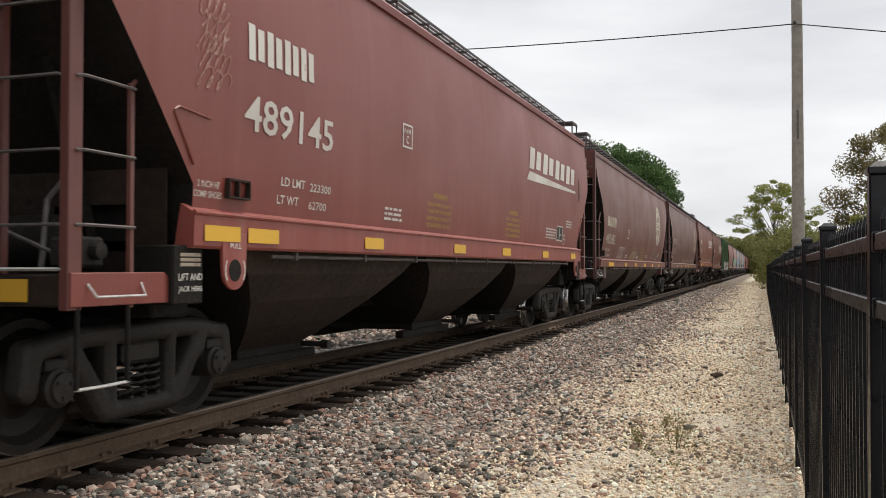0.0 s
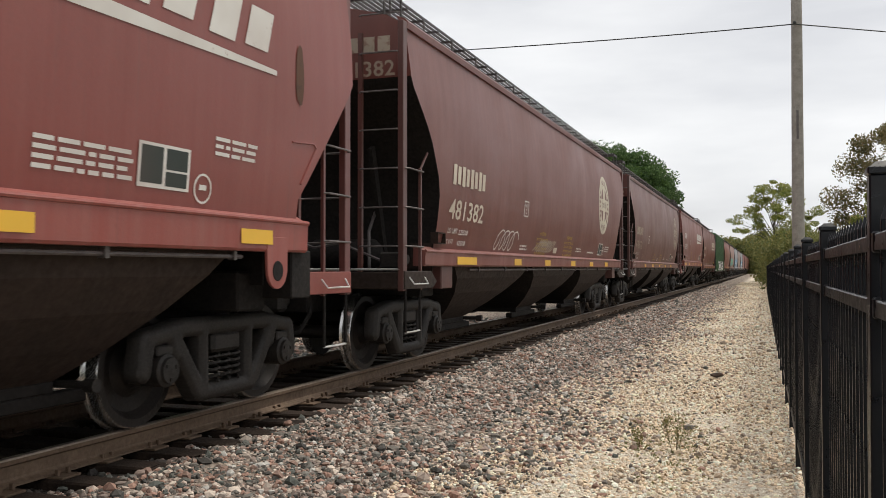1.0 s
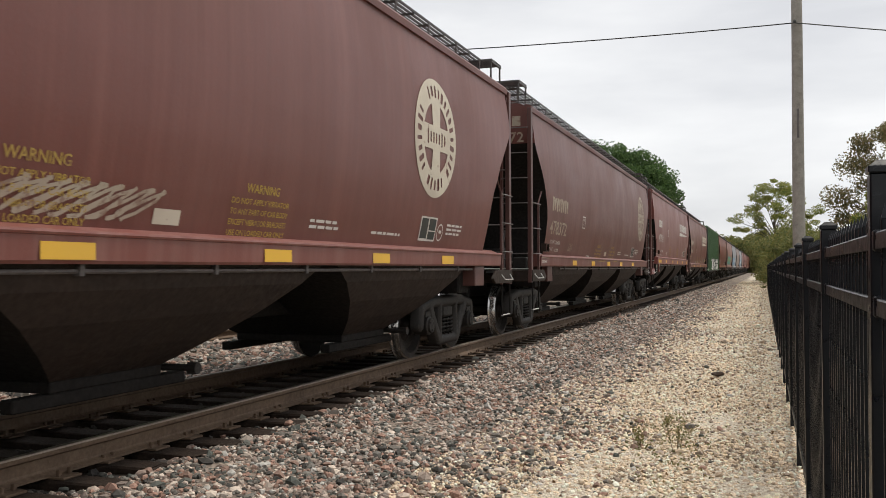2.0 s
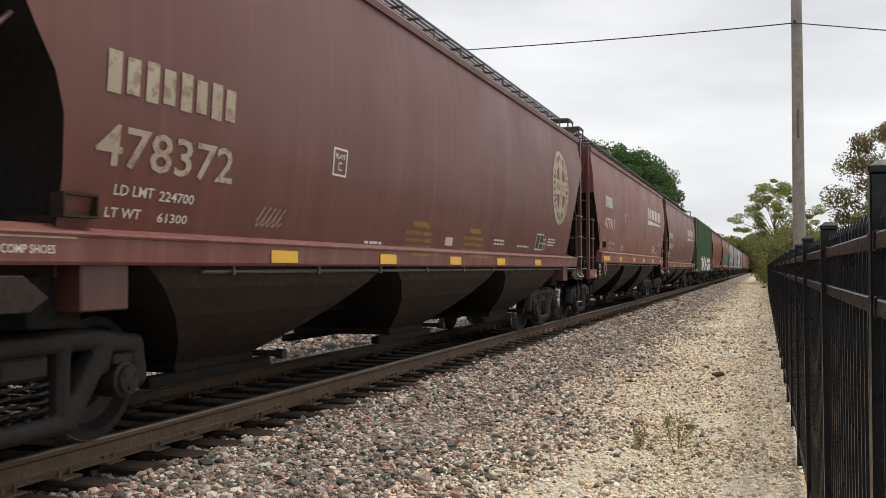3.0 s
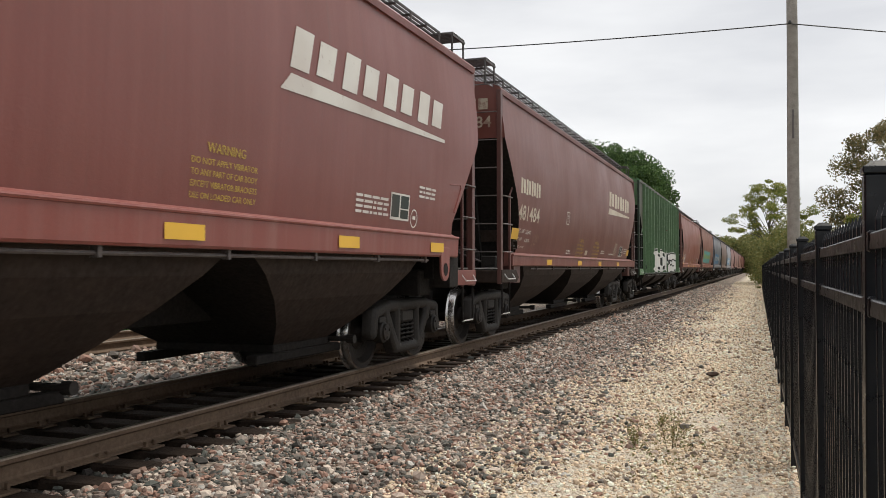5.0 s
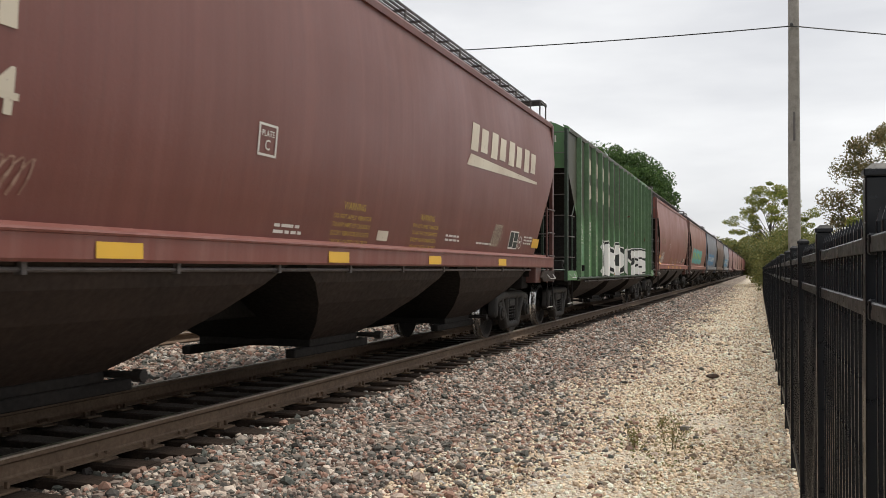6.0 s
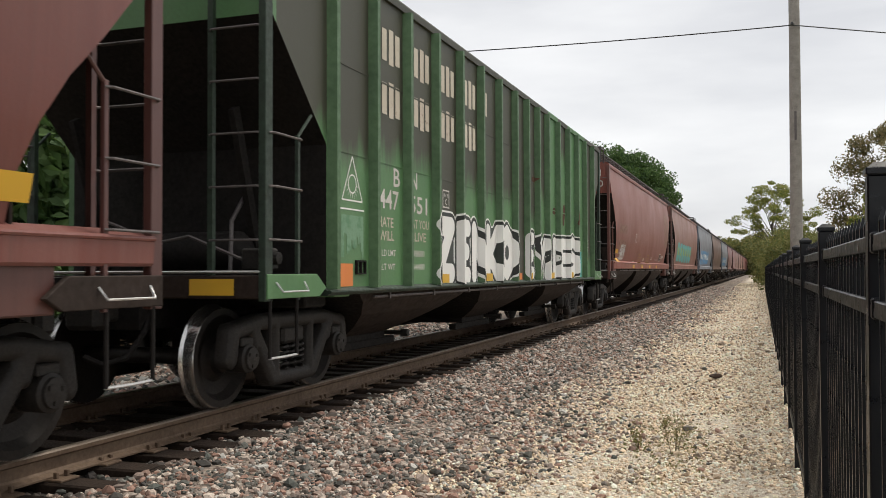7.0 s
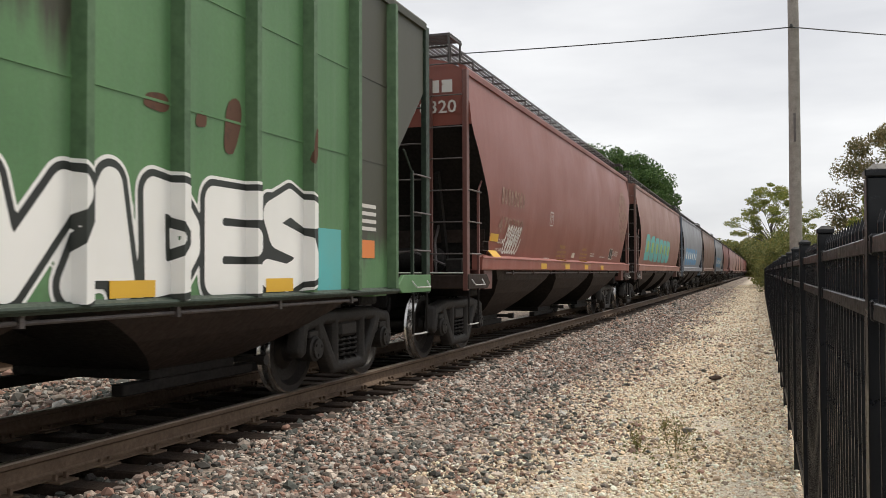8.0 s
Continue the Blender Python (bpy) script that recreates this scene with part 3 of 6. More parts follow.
LEAF_GREEN = leaf_mat("green_leaves", [(0.041, 0.088, 0.024), (0.074, 0.135, 0.038), (0.108, 0.176, 0.047)])
LEAF_OLIVE = leaf_mat("olive_leaves", [(0.09, 0.105, 0.033), (0.165, 0.18, 0.053), (0.255, 0.225, 0.075)])
LEAF_YELLOW = leaf_mat("yellowing_leaves", [(0.116, 0.16, 0.036), (0.232, 0.261, 0.058), (0.377, 0.334, 0.087)])
LEAF_BROWN = leaf_mat("browning_leaves", [(0.10, 0.105, 0.045), (0.19, 0.165, 0.07), (0.29, 0.215, 0.105)])
M_BARK = speckled("bark", (0.05, 0.04, 0.032), (0.13, 0.11, 0.09), 4.0, 0.9, 0, 0.8, 0.02)


def leaf_cloud(name, clumps, per, size, mat, parent, seed, flat=1.0):
    """Leaves round clump centres: (centre, radius). Each leaf is a small bent blade."""
    rng = np.random.default_rng(seed)
    c = np.array([p for p, r in clumps])
    rad = np.array([r for p, r in clumps])
    k = rng.integers(0, len(c), per)
    d = rng.normal(0, 1, (per, 3))
    d /= np.linalg.norm(d, axis=1)[:, None]
    at = c[k] + d * (rad[k] * rng.uniform(0.25, 1.0, per) ** 0.6)[:, None] * np.array([1, 1, flat])
    u = rng.normal(0, 1, (per, 3))
    u /= np.linalg.norm(u, axis=1)[:, None]
    w = np.cross(u, rng.normal(0, 1, (per, 3)))
    w /= np.linalg.norm(w, axis=1)[:, None]
    nn = np.cross(u, w)
    s = size * rng.uniform(0.6, 1.4, per)[:, None]
    v = np.stack([at - u * s, at + w * s * 0.55 + nn * s * 0.2, at + u * s, at - w * s * 0.55 + nn * s * 0.2], 1).reshape(-1, 3)
    f = np.arange(per * 4).reshape(-1, 4)
    f = np.concatenate([f[:, [0, 1, 2]], f[:, [0, 2, 3]]])
    me = bpy.data.meshes.new(name)
    me.from_pydata(v.tolist(), [], f.tolist())
    me.materials.append(mat)
    o = new(name, me)
    o.parent = parent
    return o


def tree(x, y, height, spread, label, mat, seed, leaves=9000, leaf=0.13, trunk=0.22, bare=0.3, flat=0.8, clumps=34, lift=0.62):
    rng = random.Random(seed)
    t = thing("tree", label, "tree", m=pose(x, y, ground_height(x) - 0.1))
    bm = bmesh.new()
    top = height * 0.8
    tube(bm, [(rng.uniform(-0.03, 0.03) * i * trunk * 3, rng.uniform(-0.03, 0.03) * i * trunk * 3, top * i / 6) for i in range(7)], [trunk * (1.25 - i * 0.19) for i in range(6)] + [0.02], 9)
    cl = []
    for k in range(clumps):
        a = 2.4 * k + rng.uniform(-0.5, 0.5)
        h = bare + (1 - bare) * (k + 0.5) / clumps
        q = (h - bare) / (1 - bare)
        reach = spread * (0.35 + 0.65 * math.sin(math.pi * min(1, lift * q + (1 - lift) * q ** 0.5) ** 0.9)) * rng.uniform(0.55, 1.05)
        e = (reach * math.cos(a), reach * math.sin(a), height * (h - 0.04))
        s = (0, 0, max(height * bare * 0.8, height * h * 0.62))
        mid = (e[0] * 0.45, e[1] * 0.45, s[2] + (e[2] - s[2]) * 0.62)
        r0 = trunk * (0.5 - 0.3 * q)
        tube(bm, [s, mid, e], [r0, r0 * 0.55, r0 * 0.15], 5)
        for _ in range(2):
            tw = (e[0] + rng.uniform(-1, 1) * spread * 0.22, e[1] + rng.uniform(-1, 1) * spread * 0.22, e[2] + rng.uniform(-0.3, 1) * spread * 0.16)
            tube(bm, [mid, tw], [r0 * 0.35, r0 * 0.1], 4)
            cl.append((tw, spread * rng.uniform(0.12, 0.22)))
        cl.append((e, spread * rng.uniform(0.16, 0.3)))
    part("trunk", bm, M_BARK, t, "branching grey-brown trunk", smooth=60)
    leaf_cloud("crown", cl, leaves, leaf, mat, t, seed, flat)
    return t


def thicket(name, label, x0, x1, y0, y1, h0, h1, n, leaves, leaf, mat, seed):
    rng = random.Random(seed)
    cl = []
    for _ in range(n):
        x, y = rng.uniform(x0, x1), rng.uniform(y0, y1)
        h = rng.uniform(h0, h1)
        for k in range(5):
            cl.append(((x + rng.uniform(-0.8, 0.8), y + rng.uniform(-0.8, 0.8), max(0.3, h * (k + 0.3) / 5)), 0.35 + h * rng.uniform(0.10, 0.17)))
    o = leaf_cloud(name, cl, leaves, leaf, mat, None, seed)
    return tagged(o, label, "bushes", kind="stuff")


def greenery():
    tree(-17.6, 118, 17.6, 8.3, "dense green leafy tree beyond the tracks", LEAF_GREEN, 3, 62000, 0.17, 0.4, 0.22, 0.85, 60)
    tree(1.1, 98, 10.6, 3.5, "slender tree with thin yellow-green foliage above the bushes", LEAF_YELLOW, 8, 15000, 0.085, 0.14, 0.5, 0.5, 30)
    tree(6.6, 48, 9.0, 3.3, "tree with sparse browning leaves behind the fence", LEAF_BROWN, 12, 34000, 0.065, 0.16, 0.22, 0.85, 36)
    tree(5.1, 44, 5.3, 1.7, "small yellow-green tree behind the fence", LEAF_YELLOW, 21, 11000, 0.065, 0.08, 0.15, 0.9, 24)
    thicket("bushes", "yellow-green bushes along the fence", 0.6, 7.0, 72, 100, 2.8, 5.6, 60, 50000, 0.11, LEAF_OLIVE, 5)
    thicket("bushes", "olive green bushes at the far end of the path", 0.0, 5.0, 100, 135, 3.0, 6.5, 36, 30000, 0.14, LEAF_OLIVE, 6)
    thicket("far_woods", "far green woods round the end of the line", -17, -3, 300, 340, 7, 12.5, 70, 50000, 0.42, LEAF_OLIVE, 7)
    thicket("far_woods", "far green woods beside the line", -4, 20, 260, 330, 6, 13, 80, 50000, 0.34, LEAF_OLIVE, 9)
    # Assumed growth: closes gaps between wagons and keeps far-side skylight off the underframes.
    thicket("far_woods", "assumed bushes beyond the second track, holding back skylight", -25, -19, -4, 70, 6.0, 10.0, 130, 90000, 0.30, LEAF_GREEN, 10)



def small_finds():
    bm = bmesh.new()
    bmesh.ops.create_icosphere(bm, subdivisions=2, radius=0.09)
    for v in bm.verts:
        v.co.z = v.co.z * 0.42 + 0.02
        v.co.x *= 1.15
        v.co += 0.025 * noise.noise_vector(v.co * 14)
    rock = new("rock", mesh_of(bm, "rock", speckled("dark_clod", (0.025, 0.016, 0.011), (0.07, 0.04, 0.026), 20, 0.9)))
    rock.matrix_basis = pose(-0.66, 13.9, 0.03, 0, 0, 20)
    tagged(rock, "dark brown lump of rock lying on the gravel path", "rock")
    m_stem = speckled("dry_stalk", (0.10, 0.075, 0.04), (0.2, 0.15, 0.08), 20, 0.85)
    m_leaf = leaf_mat("weed_leaves", [(0.12, 0.13, 0.04), (0.22, 0.21, 0.08), (0.34, 0.26, 0.13)])
    rng = random.Random(5)
    for x, y, h, n in ((-0.74, 8.15, 0.38, 4), (-1.08, 8.35, 0.24, 5), (-0.98, 9.4, 0.20, 3), (-0.75, 8.9, 0.14, 3)):
        w = thing("weed", "thin dry weed with sparse leaves growing through gravel", "plant", m=pose(x, y, ground_height(x)))
        bm, cl = bmesh.new(), []
        for k in range(n):
            a, b = rng.uniform(-0.07, 0.07), rng.uniform(-0.07, 0.07)
            hh = h * rng.uniform(0.6, 1.0)
            tube(bm, [(a * 0.4, b * 0.4, 0), (a, b, hh * 0.5), (a * 1.6, b * 1.6, hh)], [0.004, 0.003, 0.001], 4)
            cl += [((a * (0.6 + q), b * (0.6 + q), hh * (0.25 + 0.7 * q)), 0.035) for q in (0.1, 0.4, 0.7, 1.0)]
        part("stalks", bm, m_stem, w)
        leaf_cloud("leaves", cl, 26 * n, 0.013, m_leaf, w, int(h * 1000))
    rng2 = np.random.default_rng(12)
    x, y = rng2.normal(-0.80, 0.30, 1500), rng2.normal(8.7, 0.9, 1500)
    cl = [((a, b, ground_height(a) + 0.012), 0.03) for a, b in zip(x, y)]
    tagged(leaf_cloud("ground_weeds", cl, 1100, 0.014, m_leaf, None, 77, 0.3), "low yellow-green weeds creeping over the gravel", "plants", kind="stuff")
    x, y = rng2.uniform(-2.4, 0.2, 500), rng2.uniform(5, 24, 500)
    cl = [((a, b, ground_height(a) + 0.01), 0.02) for a, b in zip(x, y)]
    m_dead = leaf_mat("dead_leaves", [(0.10, 0.05, 0.025), (0.2, 0.11, 0.05), (0.28, 0.18, 0.08)])
    tagged(leaf_cloud("fallen_leaves", cl, 700, 0.022, m_dead, None, 78, 0.3), "brown fallen leaves scattered on the gravel", "leaves", kind="stuff")


ground()
gravel()
small_finds()
track(TRACK_X, "railway track with brown rusty rails on dark timber sleepers", True, 480)
track(TRACK2_X, "second rusty railway track beyond the train", False, 480)
fence()
utility_pole()
greenery()


# ---- lettering on the wagons' flanks ----
def merge(bm, other, dy=0.0, dz=0.0, mi=0, dx=0.0):
    """Adds another bmesh, moved, and frees it."""
    m = {}
    for v in other.verts:
        m[v] = bm.verts.new((v.co.x + dx, v.co.y + dy, v.co.z + dz))
    for f in other.faces:
        g = bm.faces.new([m[v] for v in f.verts])
        g.material_index = mi if mi >= 0 else f.material_index
    other.free()
    return bm


def flat(pts, mi=0, bm=None, lift=0.0):
    """A flat shape on the flank from (y, z) points."""
    bm = bm or bmesh.new()
    f = bm.faces.new([bm.verts.new((lift, y, z)) for y, z in pts])
    f.material_index = mi
    return bm


def patch(y0, y1, z0, z1, mi=0, bm=None, lift=0.0):
    return flat([(y0, z0), (y1, z0), (y1, z1), (y0, z1)], mi, bm, lift)


def ring_block(bm, y0, z0, w, h, lean, mi=0):
    """Two leaning upright bars, the second a little shorter."""
    for a, b, c, e in ((0.0, 0.40, 0.0, 1.0), (0.56, 0.96, 0.06, 0.94)):
        pts = [(y0 + a * w + c * h * lean, z0 + c * h), (y0 + b * w + c * h * lean, z0 + c * h), (y0 + b * w + e * h * lean, z0 + e * h), (y0 + a * w + e * h * lean, z0 + e * h)]
        bm.faces.new([bm.verts.new((0, y, z)) for y, z in pts]).material_index = mi


def lay_on(bm, side, step=0.16, lift=0.006):
    """Lays flat lettering on the flank: cut into strips, each point brought to the flank's own depth."""
    zs = [v.co.z for v in bm.verts]
    z = math.ceil(min(zs) / step) * step
    while z < max(zs):
        bmesh.ops.bisect_plane(bm, geom=bm.verts[:] + bm.edges[:] + bm.faces[:], plane_co=(0, 0, z), plane_no=(0, 0, 1))
        z += step
    for v in bm.verts:
        v.co.x += side(v.co.z) + lift
    bmesh.ops.recalc_face_normals(bm, faces=bm.faces)
    for f in bm.faces:
        if f.normal.x < 0:
            f.normal_flip()
    return bm


def filled(depth, y0, y1, z0, z1, step, cuts=()):
    """The flat region of (y, z) where depth(y, z) is above nought, cut cell by cell so that its outline is smooth."""
    ys = np.unique(np.round(np.concatenate([np.arange(y0, y1 + step, step), [c for c in cuts if y0 < c < y1]]), 4))
    zs = np.arange(z0, z1 + step, step)
    gy, gz = np.meshgrid(ys, zs, indexing="ij")
    f = depth(gy, gz)
    bm, made = bmesh.new(), {}

    def vert(y, z):
        key = (round(y, 4), round(z, 4))
        if key not in made:
            made[key] = bm.verts.new((0, y, z))
        return made[key]

    for i in range(len(ys) - 1):
        for j in range(len(zs) - 1):
            ring = [(ys[a], zs[b], f[a, b]) for a, b in ((i, j), (i + 1, j), (i + 1, j + 1), (i, j + 1))]
            if max(r[2] for r in ring) <= 0:
                continue
            out = []
            for p, q in zip(ring, ring[1:] + ring[:1]):
                if p[2] > 0:
                    out.append(vert(p[0], p[1]))
                if (p[2] > 0) != (q[2] > 0):
                    k = min(0.98, max(0.02, p[2] / (p[2] - q[2])))
                    out.append(vert(p[0] + (q[0] - p[0]) * k, p[1] + (q[1] - p[1]) * k))
            out = [v for k, v in enumerate(out) if v is not out[k - 1]]
            if len(out) > 2 and len(set(out)) == len(out):
                try:
                    bm.faces.new(out)
                except ValueError:
                    pass
    return bm


def to_line(y, z, a, b):
    """Distance of the points from the stroke between a and b."""
    dy, dz = b[0] - a[0], b[1] - a[1]
    k = np.clip(((y - a[0]) * dy + (z - a[1]) * dz) / (dy * dy + dz * dz + 1e-9), 0, 1)
    return np.hypot(y - a[0] - k * dy, z - a[1] - k * dz)


def in_box(y, z, y0, y1, z0, z1, r=0.0):
    """How deep the points lie inside a box with rounded corners."""
    a, b = np.abs(y - (y0 + y1) / 2) - (y1 - y0) / 2 + r, np.abs(z - (z0 + z1) / 2) - (z1 - z0) / 2 + r
    return r - np.hypot(np.maximum(a, 0), np.maximum(b, 0)) - np.minimum(np.maximum(a, b), 0)


# ---- bogies ----
def frame_depth(y, z):
    """The cast side frame: a top beam that curls down over the axle boxes, two slanting arms to a spring seat, and three windows."""
    q = np.abs(y)
    top = 0.075 - np.where(q < 0.62, np.abs(z - 0.765), to_line(q, z, (0.62, 0.765), (1.02, 0.70)))
    arm = 0.085 - to_line(q, z, (0.74, 0.70), (0.40, 0.24))
    post = 0.062 - to_line(q, z, (0.345, 0.76), (0.335, 0.28))
    seat = in_box(q, z, -0.5, 0.44, 0.15, 0.285, 0.04)
    jaw = 0.085 - to_line(q, z, (1.06, 0.69), (1.10, 0.46))
    inner = 0.06 - to_line(q, z, (0.76, 0.68), (0.72, 0.56))
    whole = functools.reduce(np.maximum, (top, arm, post, seat, jaw, inner))
    return np.minimum(whole, 1.185 - q)


SIDE_FRAMES = {}


def side_frame_mesh(s):
    """The casting, its face rounded towards every edge, made once for each side."""
    bm = filled(frame_depth, -1.24, 1.24, 0.10, 0.90, 0.02)
    rim = [e for e in bm.edges if len(e.link_faces) == 1]
    for v in bm.verts:
        d = float(frame_depth(np.array(v.co.y), np.array(v.co.z)))
        v.co.x = 1.045 + 0.035 * min(1.0, max(0.0, d) / 0.035)
    for v in bmesh.ops.extrude_edge_only(bm, edges=rim)["geom"]:
        if isinstance(v, bmesh.types.BMVert):
            v.co.x = 0.93
    for v in bm.verts:
        v.co.x *= s
    bmesh.ops.recalc_face_normals(bm, faces=bm.faces)
    return mesh_of(bm, "side_frame", M_CAST, 60)


def bogie(parent, y):
    rng = random.Random(3)
    bm = boxed(-1.06, 1.06, -0.21, 0.21, 0.53, 0.70, bevel=0.03)
    box(bm, -0.35, 0.35, -0.3, 0.3, 0.66, 0.80, bevel=0.03)
    t = part("bogie", bm, M_CAST, parent, "grimy cast steel bogie with two axles", at=pose(0, y, 0))
    for s in (1, -1):
        if s not in SIDE_FRAMES:
            SIDE_FRAMES[s] = side_frame_mesh(s)
        o = new("side_frame", SIDE_FRAMES[s])
        o.parent = t
        tagged(o, "cast steel side frame coated with grime")
        for k, yy in enumerate((-0.155, 0.0, 0.155)):
            bm = bmesh.new()
            turns, n = 4.5, 45
            tube(bm, [(s * 1.0 + 0.062 * math.cos(6.283 * turns * i / n), yy + 0.062 * math.sin(6.283 * turns * i / n), 0.29 + 0.24 * i / n) for i in range(n + 1)], 0.014, 5)
            part("coil_spring", bm, M_CAST, t)
        for q in (1, -1):
            bm = lathe(bmesh.new(), [(s * 0.90, 0.13), (s * 1.10, 0.13), (s * 1.115, 0.105), (s * 1.14, 0.10), (s * 1.145, 0.03), (s * 1.15, 0.0)], 18, "x", (0, q * 0.889, 0.457))
            for j in range(3):
                c = 2 * math.pi * j / 3 + 0.4
                box(bm, s * 1.14 - 0.012, s * 1.14 + 0.012, q * 0.889 + 0.065 * math.cos(c) - 0.015, q * 0.889 + 0.065 * math.cos(c) + 0.015, 0.457 + 0.065 * math.sin(c) - 0.015, 0.457 + 0.065 * math.sin(c) + 0.015)
            part("bearing_cap", bm, M_CAST, t, smooth=40)
            bm = boxed(*sorted((s * 0.94, s * 1.085)), q * 0.889 - 0.10, q * 0.889 + 0.10, 0.565, 0.645, bevel=0.012)
            part("bearing_adapter", bm, M_CAST, t)
    prof = [(-0.07, 0.06), (-0.07, 0.40), (-0.07, 0.47), (-0.055, 0.486), (-0.04, 0.476), (-0.03, 0.462), (0.055, 0.453), (0.068, 0.446), (0.07, 0.385), (0.035, 0.362), (0.0, 0.33), (-0.015, 0.22), (0.03, 0.15), (0.09, 0.13), (0.10, 0.10), (0.10, 0.05)]
    mi = [0, 0, 1, 1, 1, 1, 1, 0, 0, 0, 0, 0, 0, 0, 0]
    first = None
    for q in (1, -1):
        if first is None:
            bm = bmesh.new()
            lathe(bm, prof, 44, "x", (0.7525, 0, 0), mi)
            lathe(bm, [(-a, r) for a, r in prof], 44, "x", (-0.7525, 0, 0), mi)
            lathe(bm, [(-0.97, 0.07), (-0.80, 0.08), (0.0, 0.075), (0.80, 0.08), (0.97, 0.07)], 14, "x")
            first = part("wheelset", bm, [M_WHEEL, M_TREAD], t, "dark steel wheelset with bright worn treads", smooth=35, at=pose(0, q * 0.889, 0.457))
        else:
            o = again(first, t, pose(0, q * 0.889, 0.457))
            tagged(o, "dark steel wheelset with bright worn treads")
    bm = tube(bmesh.new(), [(-0.85, 0.36, 0.36), (0.85, 0.36, 0.36)], 0.035)
    tube(bm, [(-0.85, -0.36, 0.36), (0.85, -0.36, 0.36)], 0.035)
    tube(bm, [(0.1, -0.42, 0.30), (0.1, 0.42, 0.34)], 0.025)
    part("brake_rigging", bm, M_BLACK, t)
    return t


# ---- wagons ----
ANGULAR = dict(sill=(1.38, 1.68), sill_half=7.13, sill_x=1.635, eave=4.10, body=8.08, ladder=8.20, bogie=6.85, shift=-0.08, bays=(4.5, 2.03, 2.17, 6.3), pad=(6.94, 7.29),
               ends=[(1.4, 7.04), (1.84, 7.06), (2.95, 8.02), (3.05, 8.08)],
               flank=[(1.5, 1.55), (2.0, 1.595), (2.5, 1.62), (2.9, 1.63), (3.4, 1.615), (3.8, 1.57), (4.10, 1.53)])
ROUND = dict(sill=(1.27, 1.50), sill_half=7.95, sill_x=1.54, eave=4.12, body=8.45, ladder=8.60, bogie=7.02, shift=-0.20, bays=(4.62, 2.2, 2.34, 6.6), pad=(6.78, 7.22),
             ends=[(1.45, 7.36), (1.8, 7.38), (2.17, 7.43), (2.4, 7.52), (2.6, 7.67), (2.8, 7.80), (2.97, 7.96), (3.38, 8.40), (3.5, 8.45)],
             flank=[(1.45, 1.41), (1.8, 1.49), (2.2, 1.55), (2.6, 1.58), (3.0, 1.585), (3.4, 1.57), (3.8, 1.52), (4.12, 1.47)])
BARREL = dict(sill=(1.27, 1.50), sill_half=7.55, sill_back=8.12, sill_x=1.54, eave=4.12, body=8.15, ladder=8.20, bogie=6.98, shift=-0.20, bays=(4.55, 2.15, 2.29, 6.5), pad=(6.85, 7.28),
              ends=[(1.45, 6.95), (1.8, 6.98), (2.1, 7.10), (2.4, 7.30), (2.7, 7.58), (3.0, 7.84), (3.2, 8.02), (3.35, 8.12), (4.0, 8.15)], flank=ROUND["flank"])
RIBBED = dict(sill=(1.00, 1.08), sill_half=7.16, sill_x=1.56, eave=4.30, body=8.12, ladder=8.24, bogie=6.93, shift=0.0, bays=(4.5, 2.1, 2.24, 6.3), pad=(6.6, 6.95),
              ends=[(1.0, 7.10), (2.45, 7.10), (3.45, 8.12)], flank=[(1.0, 1.50), (4.4, 1.50)])


def smooth_table(table, z):
    """Reads the flank's curve, rounded between its stations."""
    return (interp(table, z - 0.12) + 2 * interp(table, z) + interp(table, z + 0.12)) / 4


def wagon_body(car, d, paint, colour):
    z0, EAVE = d["sill"][0] + 0.06, d["eave"]
    zs = [z0 + (EAVE - z0) * i / 22 for i in range(23)] + [z for z, _ in d["ends"] if z0 < z < EAVE]
    zs = sorted(set(round(z, 3) for z in zs))
    levels = [(z, smooth_table(d["flank"], z), interp(d["ends"], z)) for z in zs]
    top = levels[-1]
    levels += [(EAVE + 0.14, 1.22, top[2]), (EAVE + 0.25, 0.78, top[2]), (EAVE + 0.30, 0.30, top[2])]
    ny = 12
    bm = bmesh.new()
    rings = []
    for z, hw, hl in levels:
        ring = [(hw, -hl + 2 * hl * j / ny, z) for j in range(ny + 1)] + [(-hw, hl - 2 * hl * j / ny, z) for j in range(ny + 1)]
        rings.append([bm.verts.new(p) for p in ring])
    n = len(rings[0])
    for a, b in zip(rings, rings[1:]):
        for k in range(n):
            bm.faces.new((a[k], a[(k + 1) % n], b[(k + 1) % n], b[k]))
    bm.faces.new(rings[0][::-1])
    bm.faces.new(rings[-1])
    # End slopes, lower end walls and underside turn black: shade put into the colour.
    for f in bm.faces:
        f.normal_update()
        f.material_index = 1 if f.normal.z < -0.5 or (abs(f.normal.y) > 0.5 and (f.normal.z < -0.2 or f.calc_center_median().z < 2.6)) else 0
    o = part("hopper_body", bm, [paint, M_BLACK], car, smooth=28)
    o.color = colour
    for s in (1, -1):
        hw = smooth_table(d["flank"], EAVE)
        bm = prism(bmesh.new(), [(s * (hw - 0.03), EAVE - 0.055), (s * (hw + 0.035), EAVE - 0.055), (s * (hw + 0.045), EAVE + 0.02), (s * (hw + 0.01), EAVE + 0.06), (s * (hw - 0.10), EAVE + 0.10)], "y", -top[2] - 0.02, top[2] + 0.02)
        e = part("eave_angle", bm, paint, car)
        e.color = colour
    return o


